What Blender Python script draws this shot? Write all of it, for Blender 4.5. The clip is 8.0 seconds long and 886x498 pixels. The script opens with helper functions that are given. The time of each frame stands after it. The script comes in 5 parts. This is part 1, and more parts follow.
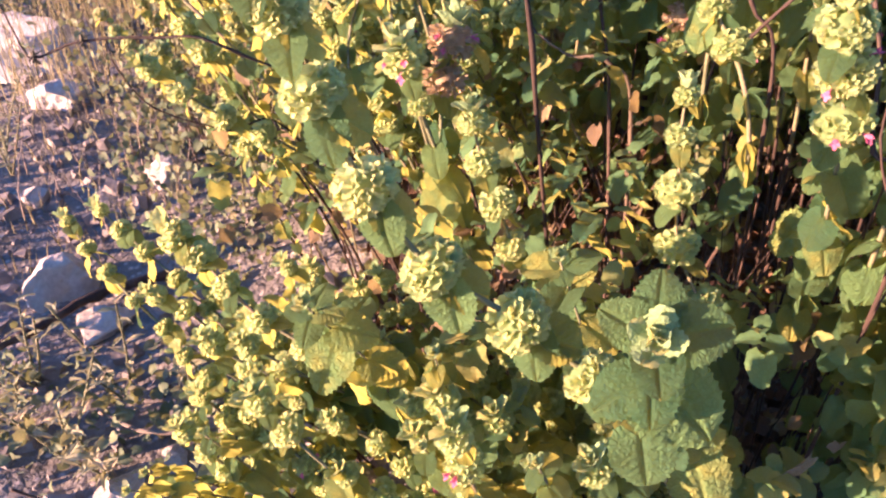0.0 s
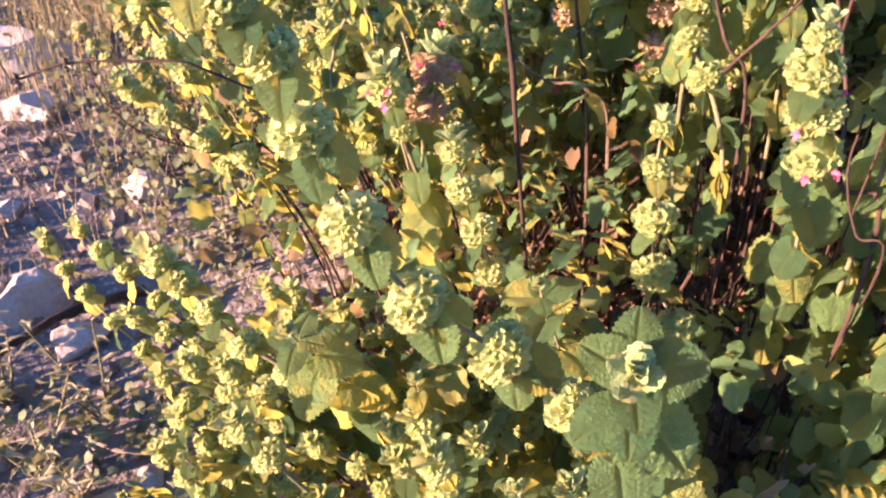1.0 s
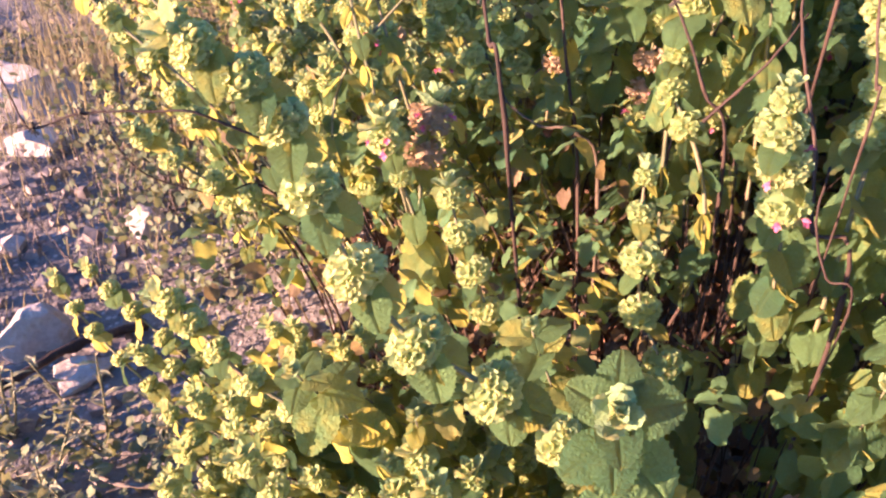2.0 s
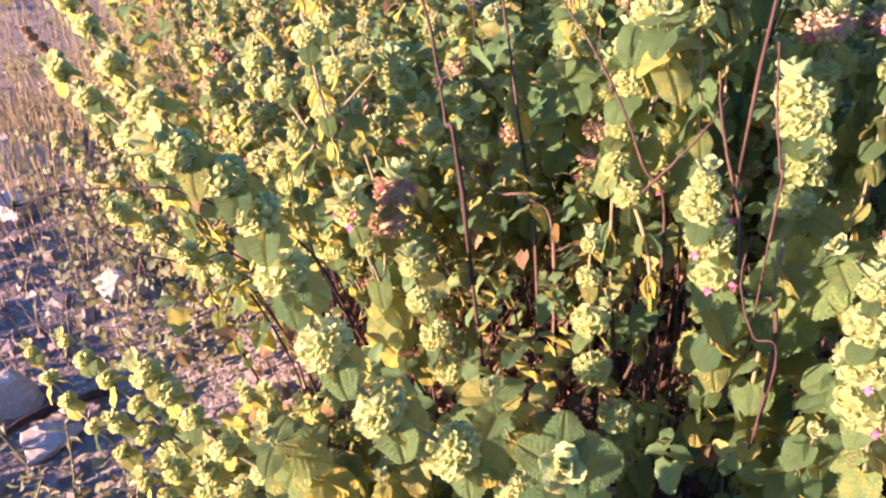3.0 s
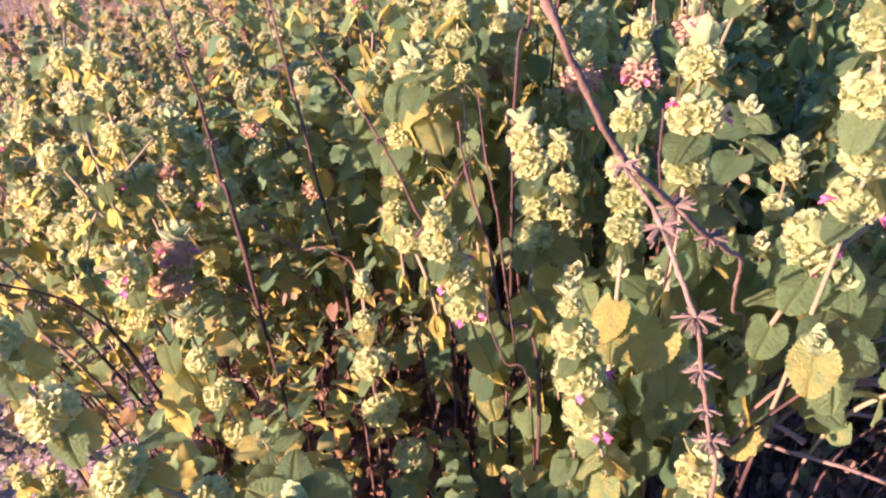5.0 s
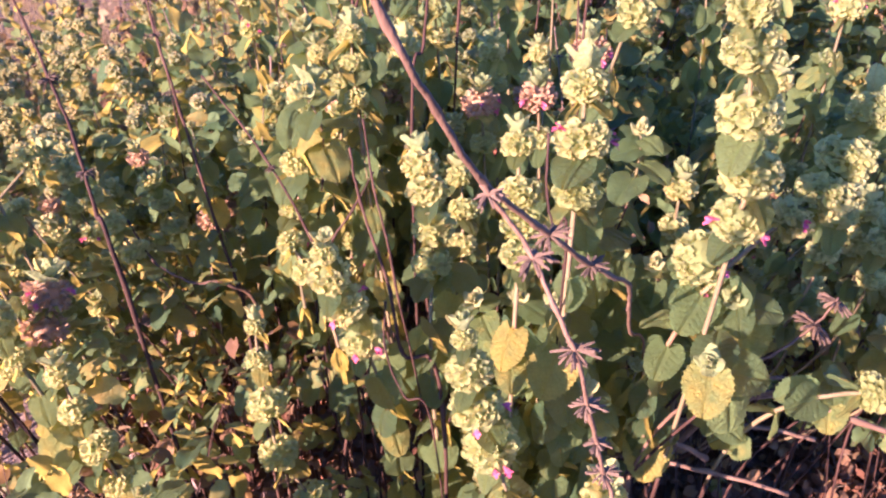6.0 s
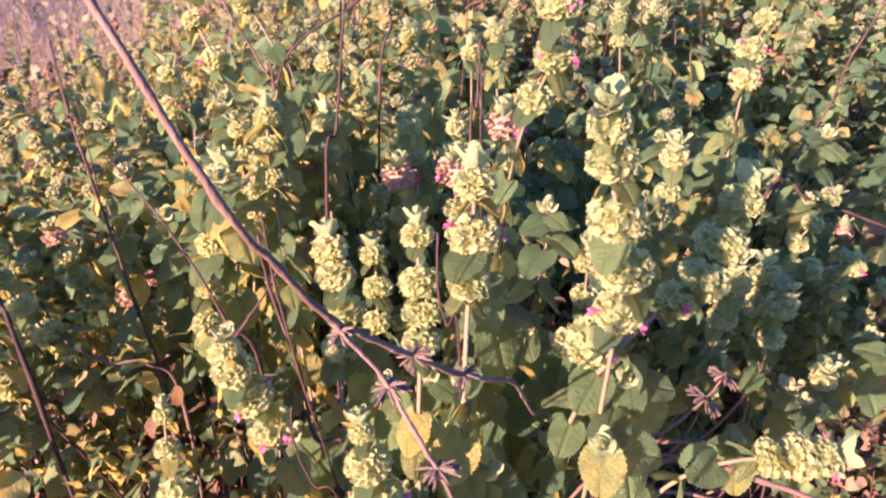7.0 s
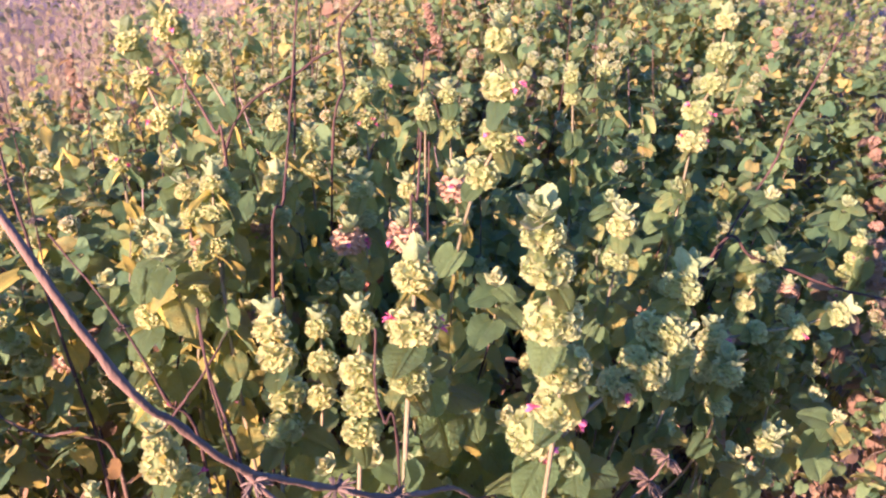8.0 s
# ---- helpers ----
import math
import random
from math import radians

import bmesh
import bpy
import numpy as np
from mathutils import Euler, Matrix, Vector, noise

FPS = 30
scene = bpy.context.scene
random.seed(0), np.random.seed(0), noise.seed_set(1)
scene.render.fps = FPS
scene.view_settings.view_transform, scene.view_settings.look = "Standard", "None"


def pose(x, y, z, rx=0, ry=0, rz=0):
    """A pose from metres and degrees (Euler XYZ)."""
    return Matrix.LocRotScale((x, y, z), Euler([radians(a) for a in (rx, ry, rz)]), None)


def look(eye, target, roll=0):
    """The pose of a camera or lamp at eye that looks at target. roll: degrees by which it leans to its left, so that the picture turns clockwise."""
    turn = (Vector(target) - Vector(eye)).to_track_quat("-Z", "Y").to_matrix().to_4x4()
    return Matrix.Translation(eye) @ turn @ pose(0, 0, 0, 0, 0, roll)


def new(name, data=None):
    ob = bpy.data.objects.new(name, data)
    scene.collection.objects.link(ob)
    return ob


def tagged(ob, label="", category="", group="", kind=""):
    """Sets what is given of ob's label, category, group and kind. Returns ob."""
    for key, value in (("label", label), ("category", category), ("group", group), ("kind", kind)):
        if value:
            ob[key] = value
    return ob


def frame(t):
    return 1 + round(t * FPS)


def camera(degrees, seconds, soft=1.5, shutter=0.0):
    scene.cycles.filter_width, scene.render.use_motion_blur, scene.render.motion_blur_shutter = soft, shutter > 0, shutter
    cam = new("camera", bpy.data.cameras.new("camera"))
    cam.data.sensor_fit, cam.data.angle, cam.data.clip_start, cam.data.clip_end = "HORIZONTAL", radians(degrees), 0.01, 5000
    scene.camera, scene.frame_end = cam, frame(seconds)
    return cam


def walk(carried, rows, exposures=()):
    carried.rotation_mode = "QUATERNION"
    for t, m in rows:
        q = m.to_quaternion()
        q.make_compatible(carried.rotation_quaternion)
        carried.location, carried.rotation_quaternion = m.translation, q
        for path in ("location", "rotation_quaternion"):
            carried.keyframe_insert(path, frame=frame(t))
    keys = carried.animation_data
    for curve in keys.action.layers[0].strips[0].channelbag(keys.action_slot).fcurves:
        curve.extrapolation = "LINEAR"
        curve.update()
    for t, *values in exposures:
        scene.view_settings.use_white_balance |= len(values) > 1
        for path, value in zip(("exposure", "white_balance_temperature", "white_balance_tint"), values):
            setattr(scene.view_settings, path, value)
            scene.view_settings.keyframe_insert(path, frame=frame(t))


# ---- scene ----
cam = camera(64.7, 8.0, soft=2.3)
EXPOSURE, SKY, SUN = 2.77, 0.070, 5.0
KELVIN, TINT = 5420, 36
PATH = [
    (0, (0.016, 0.008, 0.608), (-0.082, 1.647, -0.534), -1.9),
    (0.5, (0.013, 0.01, 0.615), (-0.04, 1.659, -0.515), -0.8),
    (1, (0.013, 0.008, 0.621), (-0.02, 1.666, -0.497), -0.3),
    (2.3, (0.013, -0.013, 0.654), (-0.002, 1.704, -0.373), -0.5),
    (2.5, (0.015, -0.016, 0.662), (0.012, 1.71, -0.348), -0.7),
    (3, (0.019, -0.034, 0.673), (0.083, 1.737, -0.254), -0.1),
    (3.5, (0.037, -0.055, 0.674), (0.187, 1.763, -0.148), -0.6),
    (4, (0.061, -0.069, 0.677), (0.276, 1.762, -0.099), -1.1),
    (4.5, (0.086, -0.065, 0.676), (0.42, 1.746, -0.105), -0.7),
    (4.7, (0.093, -0.068, 0.676), (0.455, 1.737, -0.108), -0.5),
    (5.8, (0.115, -0.053, 0.668), (0.698, 1.716, -0.063), 0.7),
    (6, (0.123, -0.053, 0.672), (0.75, 1.706, -0.043), 0.6),
    (6.5, (0.137, -0.062, 0.688), (0.837, 1.695, 0.036), 0.5),
    (7, (0.15, -0.067, 0.704), (0.925, 1.678, 0.109), 0.7),
    (7.5, (0.156, -0.063, 0.713), (0.98, 1.673, 0.16), 1.3),
    (8, (0.167, -0.061, 0.737), (1.046, 1.663, 0.233), 1.8),
]
walk(cam, [(t, look(eye, target, roll)) for t, eye, target, roll in PATH], exposures=[(0, EXPOSURE + 0.22, KELVIN - 130, TINT - 5), (3, EXPOSURE + 0.32, KELVIN - 220, TINT), (4.5, EXPOSURE + 0.22, KELVIN - 320, TINT + 12), (6, EXPOSURE + 0.10, KELVIN - 240, TINT + 23), (7, EXPOSURE + 0.05, KELVIN - 260, TINT + 23), (8, EXPOSURE + 0.08, KELVIN - 330, TINT + 16)])

# ---- world and sun ----
TO_SUN = Vector((-0.92, -0.385, 0.145)).normalized()
SUN_ELEVATION = math.asin(TO_SUN.z)
world = bpy.data.worlds.new("evening_sky")
scene.world = world
world.use_nodes = True
wn = world.node_tree.nodes
sky = wn.new("ShaderNodeTexSky")
sky.sky_type = "NISHITA"
sky.sun_disc = False
sky.air_density, sky.dust_density, sky.ozone_density = 1.0, 0.2, 4.0
sky.sun_elevation = SUN_ELEVATION
sky.sun_rotation = math.atan2(TO_SUN.x, TO_SUN.y)
wn["Background"].inputs["Strength"].default_value = SKY
world.node_tree.links.new(sky.outputs["Color"], wn["Background"].inputs["Color"])
sun_data = bpy.data.lights.new("sun", "SUN")
sun_data.energy, sun_data.angle, sun_data.color = SUN, radians(0.6), (1.0, 0.55, 0.275)
sun = new("sun", sun_data)
sun.matrix_world = look(TO_SUN * 20, (0, 0, 0))

# ---- materials ----


def nodes_of(name):
    m = bpy.data.materials.new(name)
    m.use_nodes = True
    nt = m.node_tree
    return m, nt, nt.nodes["Principled BSDF"]


def node(nt, kind, **values):
    n = nt.nodes.new(kind)
    for key, v in values.items():
        n.inputs[key.replace("_", " ")].default_value = v
    return n


def ramp(nt, source, stops):
    r = nt.nodes.new("ShaderNodeValToRGB")
    el = r.color_ramp.elements
    while len(el) < len(stops):
        el.new(0.5)
    for e, (p, c) in zip(el, stops):
        e.position, e.color = p, (*c, 1)
    nt.links.new(source, r.inputs["Fac"])
    return r.outputs["Color"]


def mixed(nt, fac, a, b, kind="MIX"):
    m = nt.nodes.new("ShaderNodeMix")
    m.data_type, m.blend_type = "RGBA", kind
    for socket, v in ((m.inputs[0], fac), (m.inputs[6], a), (m.inputs[7], b)):
        if isinstance(v, (int, float)):
            socket.default_value = v
        elif isinstance(v, tuple):
            socket.default_value = (*v, 1)
        else:
            nt.links.new(v, socket)
    return m.outputs[2]


def arith(nt, op, a, b=0.0):
    m = nt.nodes.new("ShaderNodeMath")
    m.operation = op
    for socket, v in zip(m.inputs, (a, b)):
        if isinstance(v, (int, float)):
            socket.default_value = v
        else:
            nt.links.new(v, socket)
    return m.outputs[0]


def foliage(name, dark, pale, old, through_colour, thin=0.35, cells=7.0, relief=0.5, fuzz=0.15, island=False, throat_shade=None):
    """A felted, quilted leaf: colour by piece and by blotch, veins as relief, some light through it."""
    m, nt, bsdf = nodes_of(name)
    uv = nt.nodes.new("ShaderNodeTexCoord")
    if island:
        piece = nt.nodes.new("ShaderNodeNewGeometry").outputs["Random Per Island"]
    else:
        piece = nt.nodes.new("ShaderNodeObjectInfo").outputs["Random"]
    blotch = node(nt, "ShaderNodeTexNoise", Scale=60.0, Detail=3.0)
    nt.links.new(uv.outputs["Object"] if island else uv.outputs["UV"], blotch.inputs["Vector"])
    blotch.inputs["Scale"].default_value = 60.0 if island else 3.0
    tone = arith(nt, "ADD", arith(nt, "MULTIPLY", piece, 0.75), arith(nt, "MULTIPLY", blotch.outputs["Fac"], 0.45))
    base = ramp(nt, tone, [(0.12, dark), (0.5, tuple((a + b) / 2 for a, b in zip(dark, pale))), (0.82, pale), (1.0, old)])
    quilt = nt.nodes.new("ShaderNodeTexVoronoi")
    quilt.feature = "DISTANCE_TO_EDGE"
    quilt.inputs["Scale"].default_value = cells
    nt.links.new(uv.outputs["UV"], quilt.inputs["Vector"])
    fine = nt.nodes.new("ShaderNodeTexVoronoi")
    fine.feature = "DISTANCE_TO_EDGE"
    fine.inputs["Scale"].default_value = cells * 2.3
    nt.links.new(uv.outputs["UV"], fine.inputs["Vector"])
    height = arith(nt, "ADD", arith(nt, "MINIMUM", quilt.outputs["Distance"], 0.25), arith(nt, "MULTIPLY", arith(nt, "MINIMUM", fine.outputs["Distance"], 0.2), 0.5))
    vein = ramp(nt, quilt.outputs["Distance"], [(0.0, (0.75, 0.75, 0.7)), (0.12, (1, 1, 1))])
    base = mixed(nt, 1.0, base, vein, "MULTIPLY")
    # shade in the recesses, painted: colour darkens toward cup bottoms and inner ball
    if throat_shade:
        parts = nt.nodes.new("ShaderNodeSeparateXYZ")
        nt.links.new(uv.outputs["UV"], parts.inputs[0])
        base = mixed(nt, ramp(nt, parts.outputs["Y"], [(0.1, (0, 0, 0)), (0.85, (1, 1, 1))]), throat_shade, base)
    bump = node(nt, "ShaderNodeBump", Strength=relief, Distance=0.004)
    nt.links.new(height, bump.inputs["Height"])
    nt.links.new(base, bsdf.inputs["Base Color"])
    nt.links.new(bump.outputs["Normal"], bsdf.inputs["Normal"])
    bsdf.inputs["Roughness"].default_value = 0.75
    bsdf.inputs["Specular IOR Level"].default_value = 0.15
    bsdf.inputs["Sheen Weight"].default_value = fuzz
    bsdf.inputs["Sheen Roughness"].default_value = 0.45
    bsdf.inputs["Sheen Tint"].default_value = (0.85, 0.95, 0.8, 1)
    lit = nt.nodes.new("ShaderNodeBsdfTranslucent")
    nt.links.new(mixed(nt, 0.68, base, through_colour), lit.inputs["Color"])
    mix = nt.nodes.new("ShaderNodeMixShader")
    mix.inputs["Fac"].default_value = thin
    nt.links.new(bsdf.outputs[0], mix.inputs[1])
    nt.links.new(lit.outputs[0], mix.inputs[2])
    nt.links.new(mix.outputs[0], nt.nodes["Material Output"].inputs["Surface"])
    return m


def rough(name, stops, scale, grain=0.4, deep=0.004, roughness=0.85, spots=None, stretch=None, coarse=None):
    """Bark, soil, stone or straw: a colour ramp over noise, with grain as relief."""
    m, nt, bsdf = nodes_of(name)
    at = nt.nodes.new("ShaderNodeTexCoord").outputs["Object"]
    if stretch:
        mp = nt.nodes.new("ShaderNodeMapping")
        mp.inputs["Scale"].default_value = stretch
        nt.links.new(at, mp.inputs["Vector"])
        at = mp.outputs["Vector"]
    big = node(nt, "ShaderNodeTexNoise", Scale=scale, Detail=6.0, Roughness=0.65)
    small = node(nt, "ShaderNodeTexNoise", Scale=scale * 9, Detail=4.0)
    for n in (big, small):
        nt.links.new(at, n.inputs["Vector"])
    info = nt.nodes.new("ShaderNodeObjectInfo").outputs["Random"]
    tone = arith(nt, "ADD", arith(nt, "MULTIPLY", big.outputs["Fac"], 0.8), arith(nt, "MULTIPLY", small.outputs["Fac"], 0.2))
    tone = arith(nt, "ADD", tone, arith(nt, "MULTIPLY", arith(nt, "SUBTRACT", info, 0.5), 0.18))
    base = ramp(nt, tone, stops)
    if spots:
        v = nt.nodes.new("ShaderNodeTexVoronoi")
        v.inputs["Scale"].default_value = coarse or scale * 4
        nt.links.new(at, v.inputs["Vector"])
        base = mixed(nt, ramp(nt, v.outputs["Distance"], [(0.12, (0.8, 0.8, 0.8)), (0.3, (0, 0, 0))]), base, spots)
    bump = node(nt, "ShaderNodeBump", Strength=grain, Distance=deep)
    nt.links.new(arith(nt, "ADD", big.outputs["Fac"], arith(nt, "MULTIPLY", small.outputs["Fac"], 0.5)), bump.inputs["Height"])
    nt.links.new(base, bsdf.inputs["Base Color"])
    nt.links.new(bump.outputs["Normal"], bsdf.inputs["Normal"])
    bsdf.inputs["Roughness"].default_value = roughness
    bsdf.inputs["Specular IOR Level"].default_value = 0.3
    return m


LEAF = foliage("felted_leaf", (0.026, 0.092, 0.048), (0.125, 0.235, 0.085), (0.33, 0.34, 0.075), (0.78, 0.74, 0.13), relief=1.0, fuzz=0.03, thin=0.42, cells=13.0)
LEAF_MASS = foliage("leaf_mass", (0.024, 0.085, 0.047), (0.115, 0.215, 0.085), (0.32, 0.29, 0.08), (0.74, 0.70, 0.12), island=True, thin=0.42, relief=0.3, fuzz=0.03)
CALYX = foliage("calyx", (0.26, 0.38, 0.155), (0.37, 0.48, 0.21), (0.42, 0.49, 0.22), (0.88, 0.86, 0.34), thin=0.54, cells=4.0, relief=0.25, fuzz=0.12, throat_shade=(0.18, 0.29, 0.12))
# the same calyx for the back stalks, with their dimmer light put into its colour
SHADED_CALYX_MASS = foliage("calyx_mass", (0.17, 0.25, 0.13), (0.28, 0.36, 0.20), (0.38, 0.34, 0.21), (0.74, 0.74, 0.30), thin=0.45, cells=4.0, relief=0.25, fuzz=0.12, island=True, throat_shade=(0.12, 0.2, 0.09))
TIP = foliage("young_leaf", (0.17, 0.28, 0.12), (0.30, 0.42, 0.19), (0.36, 0.44, 0.2), (0.74, 0.72, 0.22), thin=0.38, cells=6.0, relief=0.5, fuzz=0.15)
STEM = rough("green_stem", [(0.3, (0.09, 0.10, 0.05)), (0.55, (0.15, 0.155, 0.08)), (0.75, (0.17, 0.11, 0.07))], 60, roughness=0.8)
FADED = foliage("faded_calyx", (0.33, 0.25, 0.15), (0.46, 0.37, 0.23), (0.40, 0.29, 0.20), (0.6, 0.42, 0.2), thin=0.3, cells=4.0, relief=0.3)
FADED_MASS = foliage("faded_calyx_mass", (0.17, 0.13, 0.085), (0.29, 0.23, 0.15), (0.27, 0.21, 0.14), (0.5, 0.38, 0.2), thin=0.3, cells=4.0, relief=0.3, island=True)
DRY_LEAF = foliage("dry_leaf", (0.15, 0.06, 0.05), (0.28, 0.13, 0.08), (0.34, 0.2, 0.1), (0.4, 0.18, 0.08), thin=0.1)
DRY_MASS = foliage("withered_leaf", (0.11, 0.08, 0.05), (0.22, 0.17, 0.10), (0.32, 0.27, 0.14), (0.46, 0.36, 0.13), thin=0.35, island=True)
TUFT = rough("dead_calyx", [(0.3, (0.052, 0.047, 0.034)), (0.55, (0.105, 0.094, 0.068)), (0.75, (0.185, 0.168, 0.125))], 200, roughness=0.9)
PETAL = foliage("petal", (0.50, 0.10, 0.20), (0.62, 0.20, 0.32), (0.42, 0.14, 0.32), (0.8, 0.15, 0.3), thin=0.35, cells=3.0, relief=0.1, fuzz=0.1)
BARK = rough("brown_bark", [(0.3, (0.020, 0.013, 0.010)), (0.55, (0.045, 0.030, 0.022)), (0.75, (0.10, 0.072, 0.052))], 45, grain=0.6, deep=0.002, stretch=(1, 1, 0.25))
TAN_BARK = rough("tan_bark", [(0.3, (0.055, 0.042, 0.028)), (0.55, (0.115, 0.09, 0.06)), (0.75, (0.20, 0.16, 0.11))], 45, grain=0.6, deep=0.002, stretch=(1, 1, 0.25))
GREY_BARK = rough("grey_bark", [(0.3, (0.09, 0.075, 0.062)), (0.55, (0.17, 0.145, 0.12)), (0.75, (0.28, 0.245, 0.205))], 40, grain=0.6, deep=0.002, stretch=(1, 1, 0.25))
STRAW = rough("straw", [(0.3, (0.10, 0.092, 0.042)), (0.55, (0.19, 0.175, 0.085)), (0.75, (0.30, 0.285, 0.15))], 30)
SOIL = rough("stony_soil", [(0.28, (0.07, 0.06, 0.055)), (0.45, (0.105, 0.10, 0.09)), (0.6, (0.17, 0.16, 0.142)), (0.78, (0.31, 0.29, 0.255))], 9, grain=0.9, deep=0.02, spots=(0.42, 0.37, 0.33), coarse=55)
GRAVEL = rough("gravel_stone", [(0.25, (0.11, 0.10, 0.095)), (0.5, (0.20, 0.18, 0.165)), (0.75, (0.36, 0.33, 0.30))], 30, grain=0.6, deep=0.004)
ROCK = rough("limestone", [(0.25, (0.30, 0.26, 0.22)), (0.5, (0.48, 0.44, 0.39)), (0.75, (0.62, 0.58, 0.53))], 14, grain=0.7, deep=0.01)
WEED = foliage("weed_leaf", (0.20, 0.22, 0.13), (0.38, 0.37, 0.22), (0.44, 0.36, 0.22), (0.55, 0.5, 0.2), thin=0.25, cells=3.0, relief=0.2)
GREY_WEED = foliage("grey_weed", (0.055, 0.085, 0.05), (0.16, 0.19, 0.11), (0.26, 0.22, 0.13), (0.36, 0.38, 0.14), thin=0.2, cells=3.0, relief=0.2, island=True)

# ---- mesh building ----


def mesh_of(name, verts, faces, material, uvs=None, smooth=True):
    me = bpy.data.meshes.new(name)
    me.from_pydata([tuple(v) for v in verts], [], faces)
    if uvs is not None:
        layer = me.uv_layers.new(name="UVMap")
        at = np.empty(len(me.loops), dtype=np.int32)
        me.loops.foreach_get("vertex_index", at)
        layer.data.foreach_set("uv", np.asarray(uvs, dtype=np.float32)[at].ravel())
    if smooth:
        me.polygons.foreach_set("use_smooth", [True] * len(me.polygons))
    me.materials.append(material)
    me.update()
    return me


def leaf_shape(nu, nv, seed, teeth=8, droop=0.25, cup=0.2, stalk_len=0.22, broad=0.44, curl=0.0, quilt=0.02):
    """A heart-shaped leaf with rounded teeth and pillows between sunken veins, length 1 along +y, face up; a short stalk at its base."""
    r = random.Random(seed)
    verts, uvs, faces = [], [], []
    phase, skew = r.uniform(0, 6), r.uniform(-0.06, 0.06)
    for i in range(nu + 1):
        v = i / nu
        half = broad * math.sin(math.pi * min(1.0, v * 0.95 + 0.03) ** 0.66) ** 0.62
        tooth = 0.13 * (abs(math.sin(teeth * math.pi * v)) - 0.35) * min(1.0, half / 0.22)
        for j in range(nv + 1):
            s = 2 * j / nv - 1
            a = abs(s)
            x = s * half + math.copysign(tooth * a ** 5, s) + skew * v
            y = v - 0.20 * a ** 2.2 * (1 - v) ** 3 + 0.4 * tooth * a ** 5 * max(0.0, v - 0.5)
            side = (v - 0.62 * a * half + (0.07 if s > 0 else 0.0)) * 6.5
            pillow = abs(math.sin(math.pi * side)) ** 0.55
            cross = abs(math.sin(math.pi * (a * half * 11 + 0.37 * math.floor(side)))) ** 0.5
            z = cup * half * a ** 1.5 - droop * v * v + quilt * pillow * (0.45 + 0.55 * cross) * min(1, a * 5) * (1 - a ** 6)
            z += 0.045 * a ** 3 * math.sin(9 * v + phase + (3 if s > 0 else 0)) - curl * a ** 3 - 0.05 * math.exp(-(s / 0.12) ** 2)
            verts.append((x, y + stalk_len, z))
            uvs.append((s * half + 0.5, v))
    for i in range(nu):
        for j in range(nv):
            k = i * (nv + 1) + j
            faces.append((k, k + 1, k + nv + 2, k + nv + 1))
    base = len(verts)
    w = 0.022
    for y, z in ((0, 0.02), (stalk_len + 0.06, 0.0)):
        for k in range(3):
            b = 2 * math.pi * k / 3
            verts.append((w * math.cos(b), y, z + w * math.sin(b)))
            uvs.append((0.5, 0.02))
    for k in range(3):
        faces.append((base + k, base + (k + 1) % 3, base + 3 + (k + 1) % 3, base + 3 + k))
    return verts, uvs, faces


def sphere_dirs(n, low, high, r):
    out = []
    for i in range(n):
        z = low + (high - low) * (i + 0.5) / n + r.uniform(-0.04, 0.04)
        z = max(-0.98, min(0.98, z))
        b = i * 2.39996 + r.uniform(-0.2, 0.2)
        q = math.sqrt(1 - z * z)
        out.append(Vector((q * math.cos(b), q * math.sin(b), z)))
    return out


def frame_of(d, up=Vector((0, 0, 1))):
    d = d.normalized()
    x = d.cross(up)
    if x.length < 1e-4:
        x = d.cross(Vector((1, 0, 0)))
    x.normalize()
    return x, d, x.cross(d)


